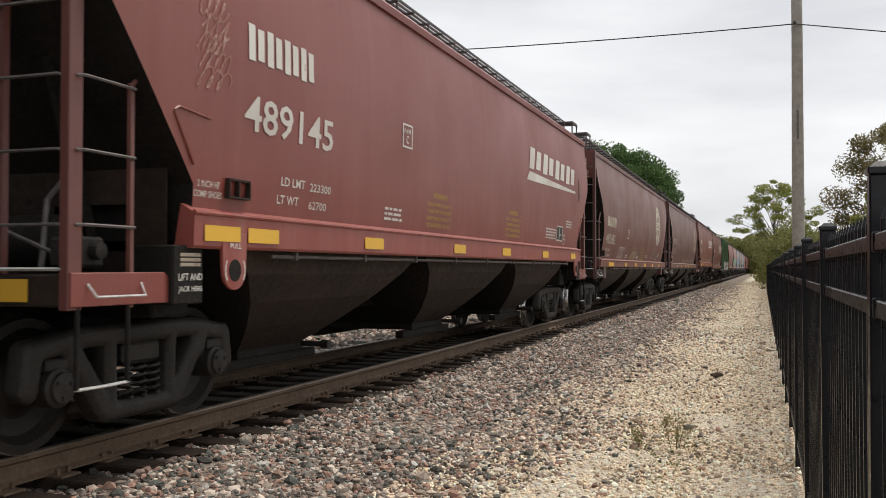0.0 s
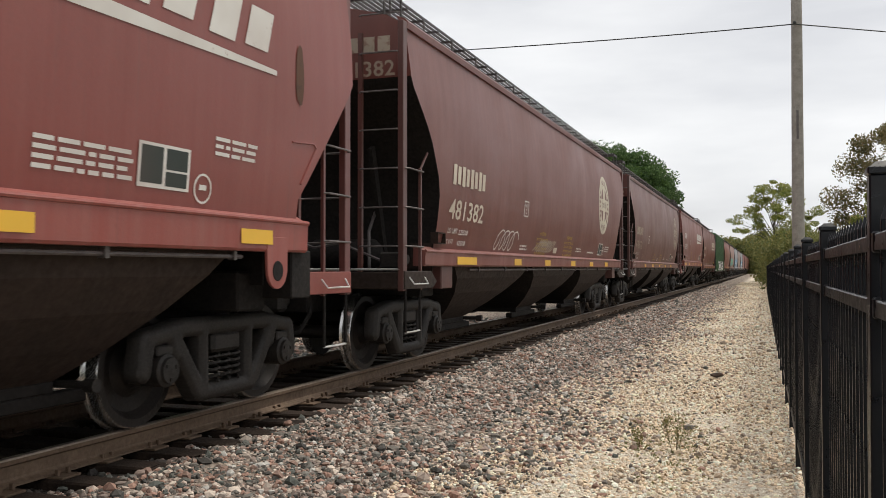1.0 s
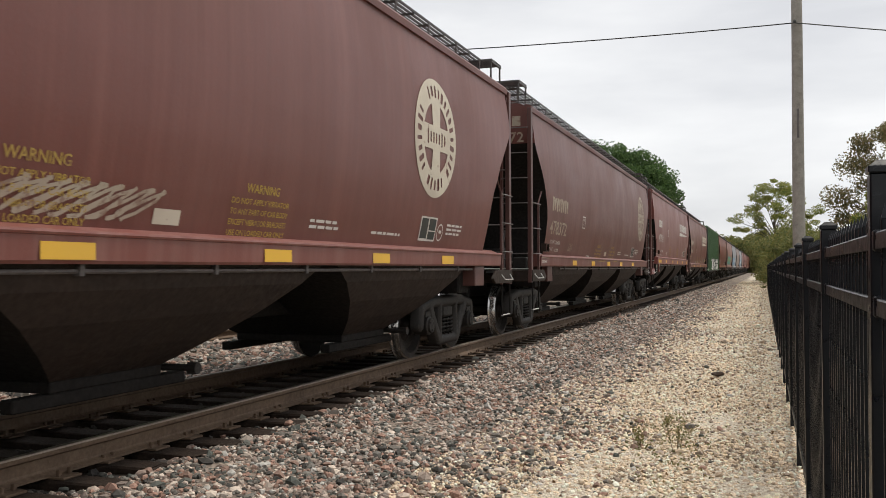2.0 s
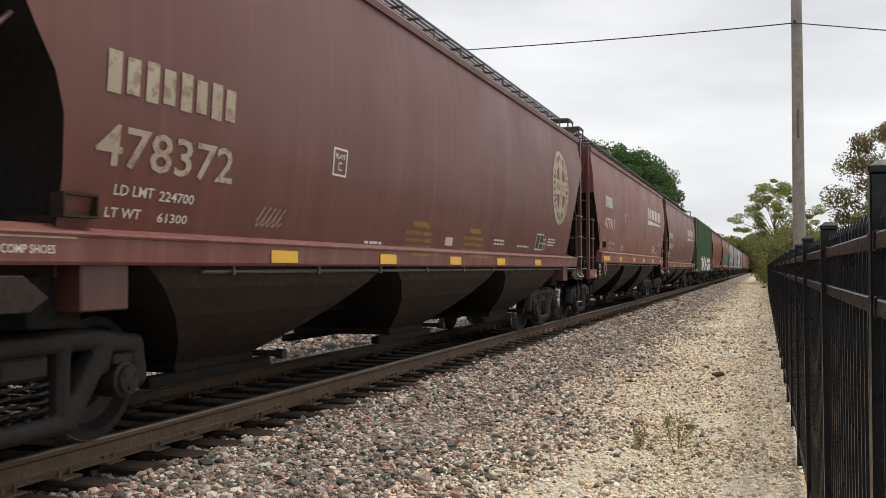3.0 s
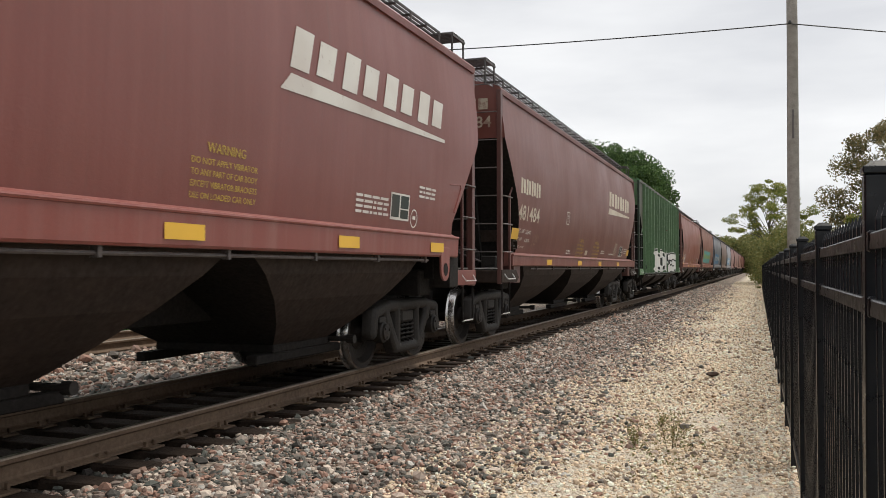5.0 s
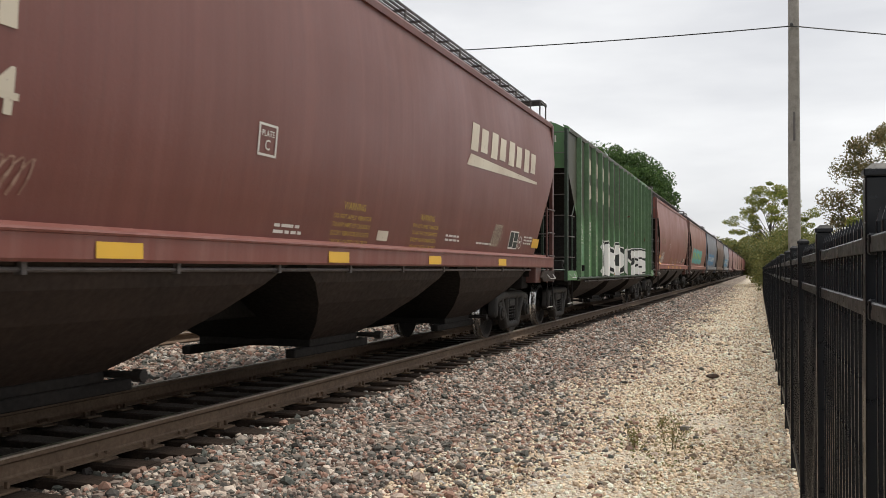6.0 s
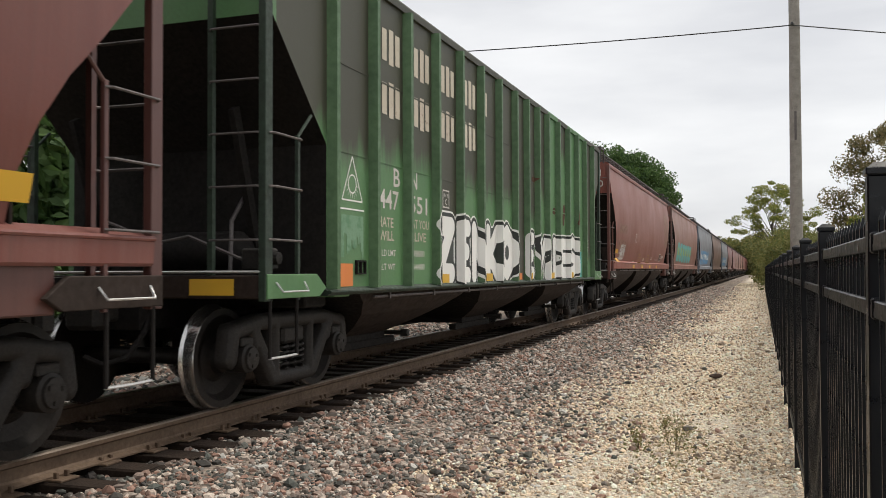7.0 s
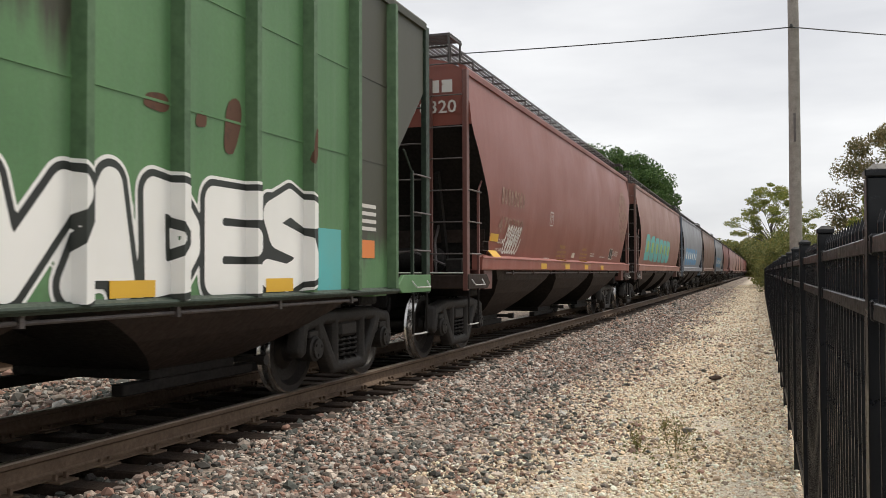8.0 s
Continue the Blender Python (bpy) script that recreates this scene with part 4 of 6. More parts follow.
def running_board(car, d):
    z, half, low = 4.58, d["body"] - 0.30, d["eave"] + 0.06
    for s in (1, -1):
        bm = bmesh.new()
        for k in range(10):
            x = s * (0.50 + 0.072 * k)
            box(bm, x - 0.011, x + 0.011, -half, half, z, z + 0.030)
        for k in range(-14, 15):
            y = half * k / 14
            box(bm, *sorted((s * 0.49, s * 1.16)), y - 0.012, y + 0.012, z - 0.032, z - 0.002)
        part("running_board", bm, M_GRATE, car, "dark steel grating walkway on the roof")
        outer = inner = None
        for k in range(-7, 8):
            y = (half - 0.03) * k / 7
            if outer is None:
                outer = part("walkway_leg", tube(bmesh.new(), [(s * 1.15, 0, 4.30), (s * 1.15, 0, z + 0.02)], 0.016, 5), M_GALV, car, at=pose(0, y, 0))
                inner = part("walkway_leg", tube(bmesh.new(), [(s * 0.50, 0, 4.42), (s * 0.50, 0, z)], 0.016, 5), M_GALV, car, at=pose(0, y, 0))
            else:
                again(outer, car, pose(0, y, 0))
                again(inner, car, pose(0, y, 0))
    for q in (1, -1):
        bm = bmesh.new()
        for k in range(8):
            y = q * (half + 0.05 + 0.07 * k)
            box(bm, -1.34, 1.34, y - 0.011, y + 0.011, z, z + 0.030)
        for x in (-1.33, -0.7, 0.0, 0.7, 1.33):
            box(bm, x - 0.015, x + 0.015, *sorted((q * (half + 0.02), q * (half + 0.57))), z - 0.032, z - 0.002)
        for x in (-1.32, 1.32):
            tube(bm, [(x, q * (half + 0.04), z), (x, q * (half + 0.04), low)], 0.016, 5)
            tube(bm, [(x, q * (half + 0.55), z), (x, q * (half + 0.55), low)], 0.016, 5)
        part("end_walkway", bm, M_GRATE, car, "dark steel grating across the roof end")


def side_sill(car, d, paint, colour):
    z0, z1 = d["sill"]
    back = d.get("sill_back", d["sill_half"])
    for s in (1, -1):
        hw = smooth_table(d["flank"], z1)
        x = d["sill_x"]
        bm = prism(bmesh.new(), [(s * (hw - 0.04), z1 + 0.02), (s * x, z1 - 0.045), (s * (x + 0.008), z1 - 0.06), (s * x, z0 + 0.02), (s * (x - 0.015), z0), (s * (x - 0.16), z0), (s * (x - 0.16), z0 + 0.02)], "y", -d["sill_half"], back)
        tube(bm, [(s * (x + 0.004), -d["sill_half"], z1 - 0.045), (s * (x + 0.004), back, z1 - 0.045)], 0.020, 8)
        o = part("side_sill", bm, paint, car, "painted side sill with a lighter upper lip")
        o.color = colour
        bm = bmesh.new()
        tube(bm, [(s * (d["sill_x"] - 0.1), -5.9, z0 - 0.045), (s * (d["sill_x"] - 0.1), d["sill_half"] - 0.9, z0 - 0.045)], 0.017, 6)
        for k in range(9):
            y = -5.5 + 1.45 * k
            box(bm, *sorted((s * (d["sill_x"] - 0.13), s * (d["sill_x"] - 0.07))), y - 0.02, y + 0.02, z0 - 0.075, z0 + 0.005)
        part("brake_pipe", bm, M_GALV, car)


def hopper_bays(car, d, colour):
    zt, zb = d["sill"][0] + 0.05, 0.44
    cc, mid, inner, far = d["bays"]
    for c, a, b in ((-cc, -far, -inner), (0.0, -mid, mid), (cc, inner, far)):
        bm = bmesh.new()
        rows = []
        for f in (0, 0.25, 0.5, 0.75, 0.9, 1.0):
            z = zt + (zb - zt) * f
            y0, y1, hw = a + (c - 0.60 - a) * f, b + (c + 0.60 - b) * f, 1.45 + (0.70 - 1.45) * f ** 1.7
            rows.append([bm.verts.new(p) for p in ((hw, y0, z), (hw, y1, z), (-hw, y1, z), (-hw, y0, z))])
        # Flanks brown, end slopes black: the slopes' shade is painted in.
        for p, q in zip(rows, rows[1:]):
            for k in range(4):
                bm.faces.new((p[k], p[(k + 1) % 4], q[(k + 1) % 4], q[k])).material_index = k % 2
        bm.faces.new(rows[0])
        bm.faces.new(rows[-1][::-1])
        bmesh.ops.recalc_face_normals(bm, faces=bm.faces)
        bay = part("hopper_bay", bm, [M_UNDER, M_BLACK], car, "grimy brown hopper bay tapering to its outlet, shade painted on its end slopes")
        bm = boxed(-0.72, 0.72, c - 0.62, c + 0.62, zb - 0.075, zb + 0.01, bevel=0.01)
        part("outlet_gate", bm, M_BLACK, bay, "black sliding outlet gate")
        for s in (1, -1):
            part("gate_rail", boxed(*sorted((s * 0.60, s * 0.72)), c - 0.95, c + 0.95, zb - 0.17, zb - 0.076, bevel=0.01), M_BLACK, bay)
        bm = tube(bmesh.new(), [(-1.0, c + 0.7, zb - 0.02), (1.0, c + 0.7, zb - 0.02)], 0.03, 8)
        lathe(bm, [(0.93, 0.05), (1.02, 0.05)], 10, "x", (0, c + 0.7, zb - 0.02))
        part("gate_shaft", bm, M_CAST, bay, "steel shaft that opens the gate")


def ladder_end(car, q, d, colour, paint):
    """End platform, ladders and steps at one end (q = -1 or 1)."""
    L, EAVE = d["ladder"], d["eave"]
    bm = boxed(-1.48, 1.48, *sorted((q * (L - 0.14), q * (L + 0.02))), 1.00, 1.20, bevel=0.012)
    o = part("end_sill", bm, M_UNDER, car)
    for s in (1, -1):
        bm = prism(bmesh.new(), [(q * (L + 0.02), 1.0), (q * (L - 0.92), 1.0), (q * (L - 01.06), 1.08), (q * (L - 0.87), 1.21), (q * (L + 0.02), 1.21)], "x", *sorted((s * 1.50, s * 1.545)), 0.006)
        o = part("platform_bracket", bm, paint if d in (ANGULAR, RIBBED) else M_UNDER, car, "painted steel plate along the end platform")
        o.color = colour
        bm = bmesh.new()
        box(bm, *sorted((s * 1.46, s * 1.53)), *sorted((q * (L - 0.09), q * (L + 0.03))), 0.98, EAVE, bevel=0.006)
        box(bm, *sorted((s * 0.94, s * 0.99)), *sorted((q * (L - 0.05), q * (L + 0.00))), 1.0, EAVE - 0.1)
        tie = d["body"]
        box(bm, *sorted((s * 1.44, s * 1.50)), *sorted((q * min(tie - 0.02, L - 0.06), q * (L - 0.02))), 3.95, 4.02)
        lean = 2.45
        box(bm, *sorted((s * 1.50, s * 1.535)), *sorted((q * (L - 0.56), q * (L - 0.52))), 0.98, lean, bevel=0.004)
        tube(bm, [(s * 1.515, q * (L - 0.54), lean - 0.02), (s * 1.515, q * (L - 0.80), lean + 0.22)], 0.015, 6)
        lad = part("ladder", bm, M_SOOTY_GREEN if d is RIBBED else paint, car, "steel corner ladder with thin rungs")
        lad.color = colour
        side = end = None
        for k in range(7):
            z = 1.50 + 0.452 * k
            if z < 2.45:
                if side is None:
                    side = part("rung", tube(bmesh.new(), [(s * 1.53, q * (L - 0.03), 0), (s * 1.57, q * (L - 0.06), 0), (s * 1.57, q * (L - 0.52), 0), (s * 1.53, q * (L - 0.55), 0)], 0.011, 6), M_GALV, lad, at=pose(0, 0, z))
                else:
                    again(side, lad, pose(0, 0, z))
            if end is None:
                end = part("rung", tube(bmesh.new(), [(s * 1.48, q * L, 0), (s * 1.45, q * (L + 0.04), 0), (s * 1.0, q * (L + 0.04), 0), (s * 0.965, q * L, 0)], 0.011, 6), M_GALV, lad, at=pose(0, 0, z))
            else:
                again(end, lad, pose(0, 0, z))
        for y in (L - 0.06, L - 0.52):
            part("step_hanger", tube(bmesh.new(), [(s * 1.52, q * y, 1.02), (s * 1.52, q * y, 0.50)], 0.016, 6), M_BLACK, car)
        bm = tube(bmesh.new(), [(s * 1.52, q * (L - 0.05), 0.50), (s * 1.525, q * (L - 0.28), 0.497), (s * 1.52, q * (L - 0.53), 0.50)], 0.011, 6)
        part("step_tread", bm, M_BRIGHT, car, "bare worn step bar")
        bm = tube(bmesh.new(), [(s * 1.545, q * (L - 0.12), 1.14), (s * 1.60, q * (L - 0.14), 1.06), (s * 1.60, q * (L - 0.60), 1.06), (s * 1.545, q * (L - 0.62), 1.14)], 0.009, 6)
        part("grab_iron", bm, M_BRIGHT, car, "bright curved grab iron")
        bm = boxed(*sorted((s * 1.20, s * (d["sill_x"] - 0.05))), *sorted((q * d["pad"][0], q * d["pad"][1])), 0.98, d["sill"][0] + 0.02, bevel=0.012)
        o = part("jacking_pad", bm, M_BLACK if d is ANGULAR else paint, car, "jacking pad under the side sill")
        o.color = colour
    if q < 0 and d in (ANGULAR, RIBBED):
        bm = boxed(0.78, 1.22, q * (L + 0.028), q * (L + 0.022), 1.03, 1.17)
        part("reflector", bm, M_YELLOW, car, "yellow reflective strip on the end sill")
    bm = tube(bmesh.new(), [(-1.48, q * (L + 0.02), 1.23), (1.48, q * (L + 0.02), 1.23)], 0.012, 6)
    part("end_rail", bm, M_BRIGHT, car)


def centre_frame(car, d, colour):
    L = d["ladder"]
    bm = boxed(-0.33, 0.33, -L - 0.1, L + 0.1, 0.72, 1.10, bevel=0.012)
    for y in (d["shift"] - d["bogie"], d["shift"] + d["bogie"]):
        box(bm, -1.3, 1.3, y - 0.22, y + 0.22, 0.88, 1.22, bevel=0.02)
    part("centre_sill", bm, M_BLACK, car)
    for q in (1, -1):
        bm = boxed(-0.10, 0.10, *sorted((q * (L + 0.05), q * (L + 0.35))), 0.80, 0.98, bevel=0.02)
        box(bm, -0.15, 0.20, *sorted((q * (L + 0.3), q * (L + 0.5))), 0.74, 1.03, bevel=0.04)
        part("coupler", bm, M_CAST, car, "grimy knuckle coupler")
        bm = tube(bmesh.new(), [(0.32, q * (L - 0.03), 0.85), (0.36, q * (L + 0.09), 0.70), (0.30, q * (L + 0.24), 0.50), (0.18, q * (L + 0.39), 0.45), (0.05, q * (L + 0.47), 0.52)], 0.026, 7)
        part("air_hose", bm, M_BLACK, car)
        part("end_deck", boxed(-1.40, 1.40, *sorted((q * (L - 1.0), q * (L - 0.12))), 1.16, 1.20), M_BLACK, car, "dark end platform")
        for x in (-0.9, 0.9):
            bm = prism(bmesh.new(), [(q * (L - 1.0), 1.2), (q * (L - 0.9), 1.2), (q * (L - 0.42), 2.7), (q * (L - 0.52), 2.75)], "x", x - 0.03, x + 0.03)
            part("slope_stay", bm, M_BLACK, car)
        y = interp(d["ends"], 2.0) - 0.06
        bm = bmesh.new()
        for a, b, c, e in ((-1.42, 1.42, 1.2, 1.36), (-1.42, 1.42, 1.70, 2.02), (-1.42, -1.12, 1.36, 1.70), (-0.42, 0.42, 1.36, 1.70), (1.12, 1.42, 1.36, 1.70)):
            box(bm, a, b, *sorted((q * y, q * (y + 0.02))), c, e)
        # Black sheet added behind the openings to block the view and keep them dark.
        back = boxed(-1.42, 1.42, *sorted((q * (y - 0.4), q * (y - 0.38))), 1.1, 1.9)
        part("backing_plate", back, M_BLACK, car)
        part("shear_plate", bm, M_UNDER, car, "dark brown plate with two openings under the slope sheet")


def brake_gear(car, d):
    """The control valve, reservoir and pipes at the leading end."""
    dy = -d["ladder"]
    bm = lathe(bmesh.new(), [(-0.5, 0.0), (-0.48, 0.12), (-0.40, 0.19), (0.40, 0.19), (0.48, 0.12), (0.5, 0.0)], 20, "x", (0.45, dy +0.67, 1.42))
    part("air_reservoir", bm, M_BLACK, car, "black air reservoir on the end platform", smooth=40)
    bm = boxed(1.10, 1.36, dy +0.27, dy +0.49, 1.24, 1.44, bevel=0.02)
    lathe(bm, [(1.36, 0.06), (1.42, 0.055), (1.43, 0.0)], 12, "x", (0, dy +0.39, 1.35))
    part("brake_valve", bm, M_CAST, car, "grey brake valve")
    bm = tube(bmesh.new(), [(1.2, dy +0.32, 1.3), (0.6, dy +0.22, 1.55), (0.2, dy +0.32, 1.5), (-0.3, dy +0.22, 1.7)], 0.016, 6)
    part("brake_hose", bm, M_GALV, car)
    bm = tube(bmesh.new(), [(0.9, dy +0.42, 1.22), (0.85, dy +0.52, 1.7), (0.8, dy +0.82, 1.95)], 0.02, 6)
    part("brake_hose", bm, M_GALV, car)


def wagon(d, label, colour, group):
    car = thing("hopper_wagon", label, "railway wagon", group)
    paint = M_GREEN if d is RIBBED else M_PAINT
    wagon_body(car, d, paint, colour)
    side_sill(car, d, M_SOOTY_GREEN if d is RIBBED else M_SILL, tuple(min(1, c * 1.25) for c in colour[:3]) + (1,))
    hopper_bays(car, d, colour)
    centre_frame(car, d, colour)
    for q in (1, -1):
        ladder_end(car, q, d, colour, paint)
        bogie(car, d["shift"] + q * d["bogie"])
    if d is RIBBED:
        for s in (1, -1):
            for y in RIB_Y:
                bm = prism(bmesh.new(), [(y - 0.062, s * 1.495), (y - 0.035, s * 1.60), (y + 0.035, s * 1.60), (y + 0.062, s * 1.495)], "z", 1.06, d["eave"] - 0.05)
                for v in bm.verts:
                    v.co.x, v.co.y = v.co.y, v.co.x
                bmesh.ops.recalc_face_normals(bm, faces=bm.faces)
                part("rib", bm, M_RIB, car)
    else:
        running_board(car, d)
    brake_gear(car, d)
    if d is ANGULAR:
        for y in (-6.61, 6.61):
            bm = bmesh.new()
            o = [(y + 0.16 * math.cos(t) * 1.0, 1.25 + 0.16 * math.sin(t)) for t in [math.pi + math.pi * i / 10 for i in range(11)]]
            prism(bm, [(y + 0.17, 1.50), (y - 0.17, 1.50)] + [(a, b - 0.02) for a, b in o], "x", 1.615, 1.642, 0.004)
            part("pull_plate", bm, M_SILL, car, "rounded towing plate").color = tuple(min(1, c * 1.25) for c in colour[:3]) + (1,)
            # Black disc laid on the plate for the shade inside its hole.
            bm = lathe(bmesh.new(), [(1.643, 0.085), (1.648, 0.08), (1.648, 0.0)], 16, "x", (0, y, 1.22))
            part("pull_hole", bm, M_BLACK, car)
    return car


def flank_of(d):
    return lambda z: smooth_table(d["flank"], z) if z > d["sill"][1] - 0.02 else d["sill_x"] + 0.006


def letter(car, name, mats, d, bm, label="", lift=0.006):
    return part(name, lay_on(bm, flank_of(d), lift=lift), mats, car, label)


def reflectors(car, d, ys, z, w=0.47, h=0.115, mat=None):
    for y in ys:
        letter(car, "reflector", mat or M_YELLOW, d, patch(y, y + w, z, z + h), "yellow reflective strip")


def words(car, d, body, y0, y1, z0, z1, mat=None, bold=0.012, name="lettering"):
    bm = text_bm(body, z1 - z0, y1 - y0, bold)
    return letter(car, name, mat or M_WHITE, d, merge(bmesh.new(), bm, y0, z0))


def warning(car, d, y, z):
    letter(car, "lettering", M_WARN, d, merge(bmesh.new(), text_bm("WARNING", 0.075, 0.52, 0.02), y + 0.19, z - 0.075), "worn yellow warning stencil")
    for i, r in enumerate(WARNING):
        letter(car, "lettering", M_WARN, d, merge(bmesh.new(), text_bm(r, 0.048, 0.9, 0.015), y, z - 0.17 - 0.085 * i))


def bars(car, d, y, z, rows, w, h=0.028, gap=0.055, mat=None, seed=1):
    """Small print that cannot be read."""
    rng = random.Random(seed)
    bm = bmesh.new()
    for i in range(rows):
        a = y
        while a < y + w - 0.05:
            b = min(y + w, a + rng.uniform(0.06, 0.22))
            patch(a, b, z - i * gap - h, z - i * gap, 0, bm)
            a = b + 0.03
    return letter(car, "small_print", mat or M_WHITE, d, bm)


def block_letters(car, d, y0, y1, z0, z1, mat, lean=0.0, n=4):
    w = (y1 - y0) / n
    for k in range(n):
        bm = bmesh.new()
        ring_block(bm, y0 + k * w, z0, w * 0.86, z1 - z0, lean)
        letter(car, "name_block", mat, d, bm, "plain painted block of the railway's name")


def wedge_logo(car, d, y0, y1, z0, z1, mat):
    w, h = (y1 - y0) / 4, z1 - z0
    for k in range(4):
        bm = bmesh.new()
        ring_block(bm, y0 + 0.12 + k * w * 0.96, z0 + h * 0.36, w * 0.80, h * 0.64, 0.35)
        letter(car, "name_block", mat, d, bm, "leaning cream block of the railway's name")
    bm = flat([(y0 - 0.05, z0), (y0 + 0.14, z0 + h * 0.27), (y1 - 0.1, z0 + h * 0.20), (y1 - 0.1, z0 + h * 0.13)])
    return letter(car, "emblem_wedge", mat, d, bm, "long cream wedge under the name")


def disc_pts(y, z, r, n=40, a=0.0, b=2 * math.pi):
    return [(y + r * math.cos(a + (b - a) * i / n), z + r * math.sin(a + (b - a) * i / n)) for i in range(n + 1)]


def sector(bm, y, z, r0, r1, a, b, n=8, mi=0, lift=0.0):
    o, i = disc_pts(y, z, r1, n, a, b), disc_pts(y, z, r0, n, a, b)
    for k in range(n):
        flat([i[k], o[k], o[k + 1], i[k + 1]], mi, bm, lift)


def cross_emblem(car, d, y, z, r, mat):
    """A cream disc with a cross left standing in it; its lettering shows as plain gaps."""
    def depth(a, b):
        a, b = (a - y) / r, (b - z) / r
        rho, turn = np.hypot(a, b), np.degrees(np.arctan2(b, a)) % 360
        keep = 1 - rho
        keep = np.minimum(keep, -np.minimum(np.minimum(0.60 - rho, np.abs(a) - 0.15 - 0.10 * np.abs(b)), np.abs(b) - 0.20))
        for k in range(30):
            mid = 12 * k + 6
            if not (120 < mid < 140 or 230 < mid < 240 or 300 < mid < 312):
                off = np.abs((turn - mid + 180) % 360 - 180) * np.pi / 180 * rho
                keep = np.minimum(keep, -np.minimum(0.032 + 0.008 * (k % 3) - off, 0.085 + 0.02 * (k % 2) - np.abs(rho - 0.79)))
        for k in range(7):
            keep = np.minimum(keep, -np.minimum(0.030 - np.abs(a + 0.40 - 0.133 * k), (0.13 if k in (0, 5) else 0.09) - np.abs(b)))
        return keep * r

    return letter(car, "railway_emblem", mat, d, filled(depth, y - r, y + r, z - r, z + r, 0.02), "worn cream disc with a cross")


def plate_mark(car, d, y, z):
    bm = bmesh.new()
    for a in ((0, 0.3, 0, 0.02), (0, 0.3, 0.25, 0.27), (0, 0.025, 0, 0.27), (0.275, 0.3, 0, 0.27)):
        patch(y + a[0], y + a[1], z + a[2], z + a[3], 0, bm)
    merge(bm, text_bm("PLATE", 0.05, 0.2, 0.01), y + 0.05, z + 0.165)
    merge(bm, text_bm("C", 0.09, None, 0.01), y + 0.11, z + 0.05)
    letter(car, "lettering", M_WHITE, d, bm)


def chart(car, d, y, z, w=0.56, h=0.3):
    bm = patch(y, y + w, z, z + h)
    letter(car, "data_panel", M_WHITE, d, bm, "white-framed black data panel")
    bm = bmesh.new()
    for a in ((0.05, 0.46, 0.10, 0.93), (0.52, 0.95, 0.45, 0.93), (0.52, 0.95, 0.07, 0.40)):
        patch(y + a[0] * w, y + a[1] * w, z + a[2] * h, z + a[3] * h, 0, bm)
    letter(car, "data_panel", M_DARKPANEL, d, bm, lift=0.007)


def ringmark(car, d, y, z, r):
    bm = bmesh.new()
    sector(bm, y, z, 0.85 * r, r, 0, 2 * math.pi, 24)
    patch(y - 0.4 * r, y + 0.4 * r, z - 0.1 * r, z + 0.25 * r, 0, bm)
    letter(car, "stencil_ring", M_WHITE, d, bm)


def scrawl(car, d, y, z, w, h, seed, mat, loops=4, r=0.016):
    """A looping spray-can scribble, as a flat ribbon."""
    rng = random.Random(seed)
    pts = []
    for k in range(loops * 14 + 1):
        t = k / 14
        pts.append((y + w * (t / loops) + 0.17 * w * math.sin(6.28 * t + seed) * rng.uniform(0.8, 1.2), z + h * (0.5 + 0.5 * math.cos(6.28 * t + 0.7 * seed))))
    bm = bmesh.new()
    for (a, b), (c, e) in zip(pts, pts[1:]):
        l = math.hypot(c - a, e - b) or 1
        nx, nz = -(e - b) / l * r, (c - a) / l * r
        flat([(a + nx, b + nz), (a - nx, b - nz), (c - nx, e - nz), (c + nx, e + nz)], 0, bm)
    return letter(car, "graffiti", mat, d, bm, "thin looping spray-paint scribble")


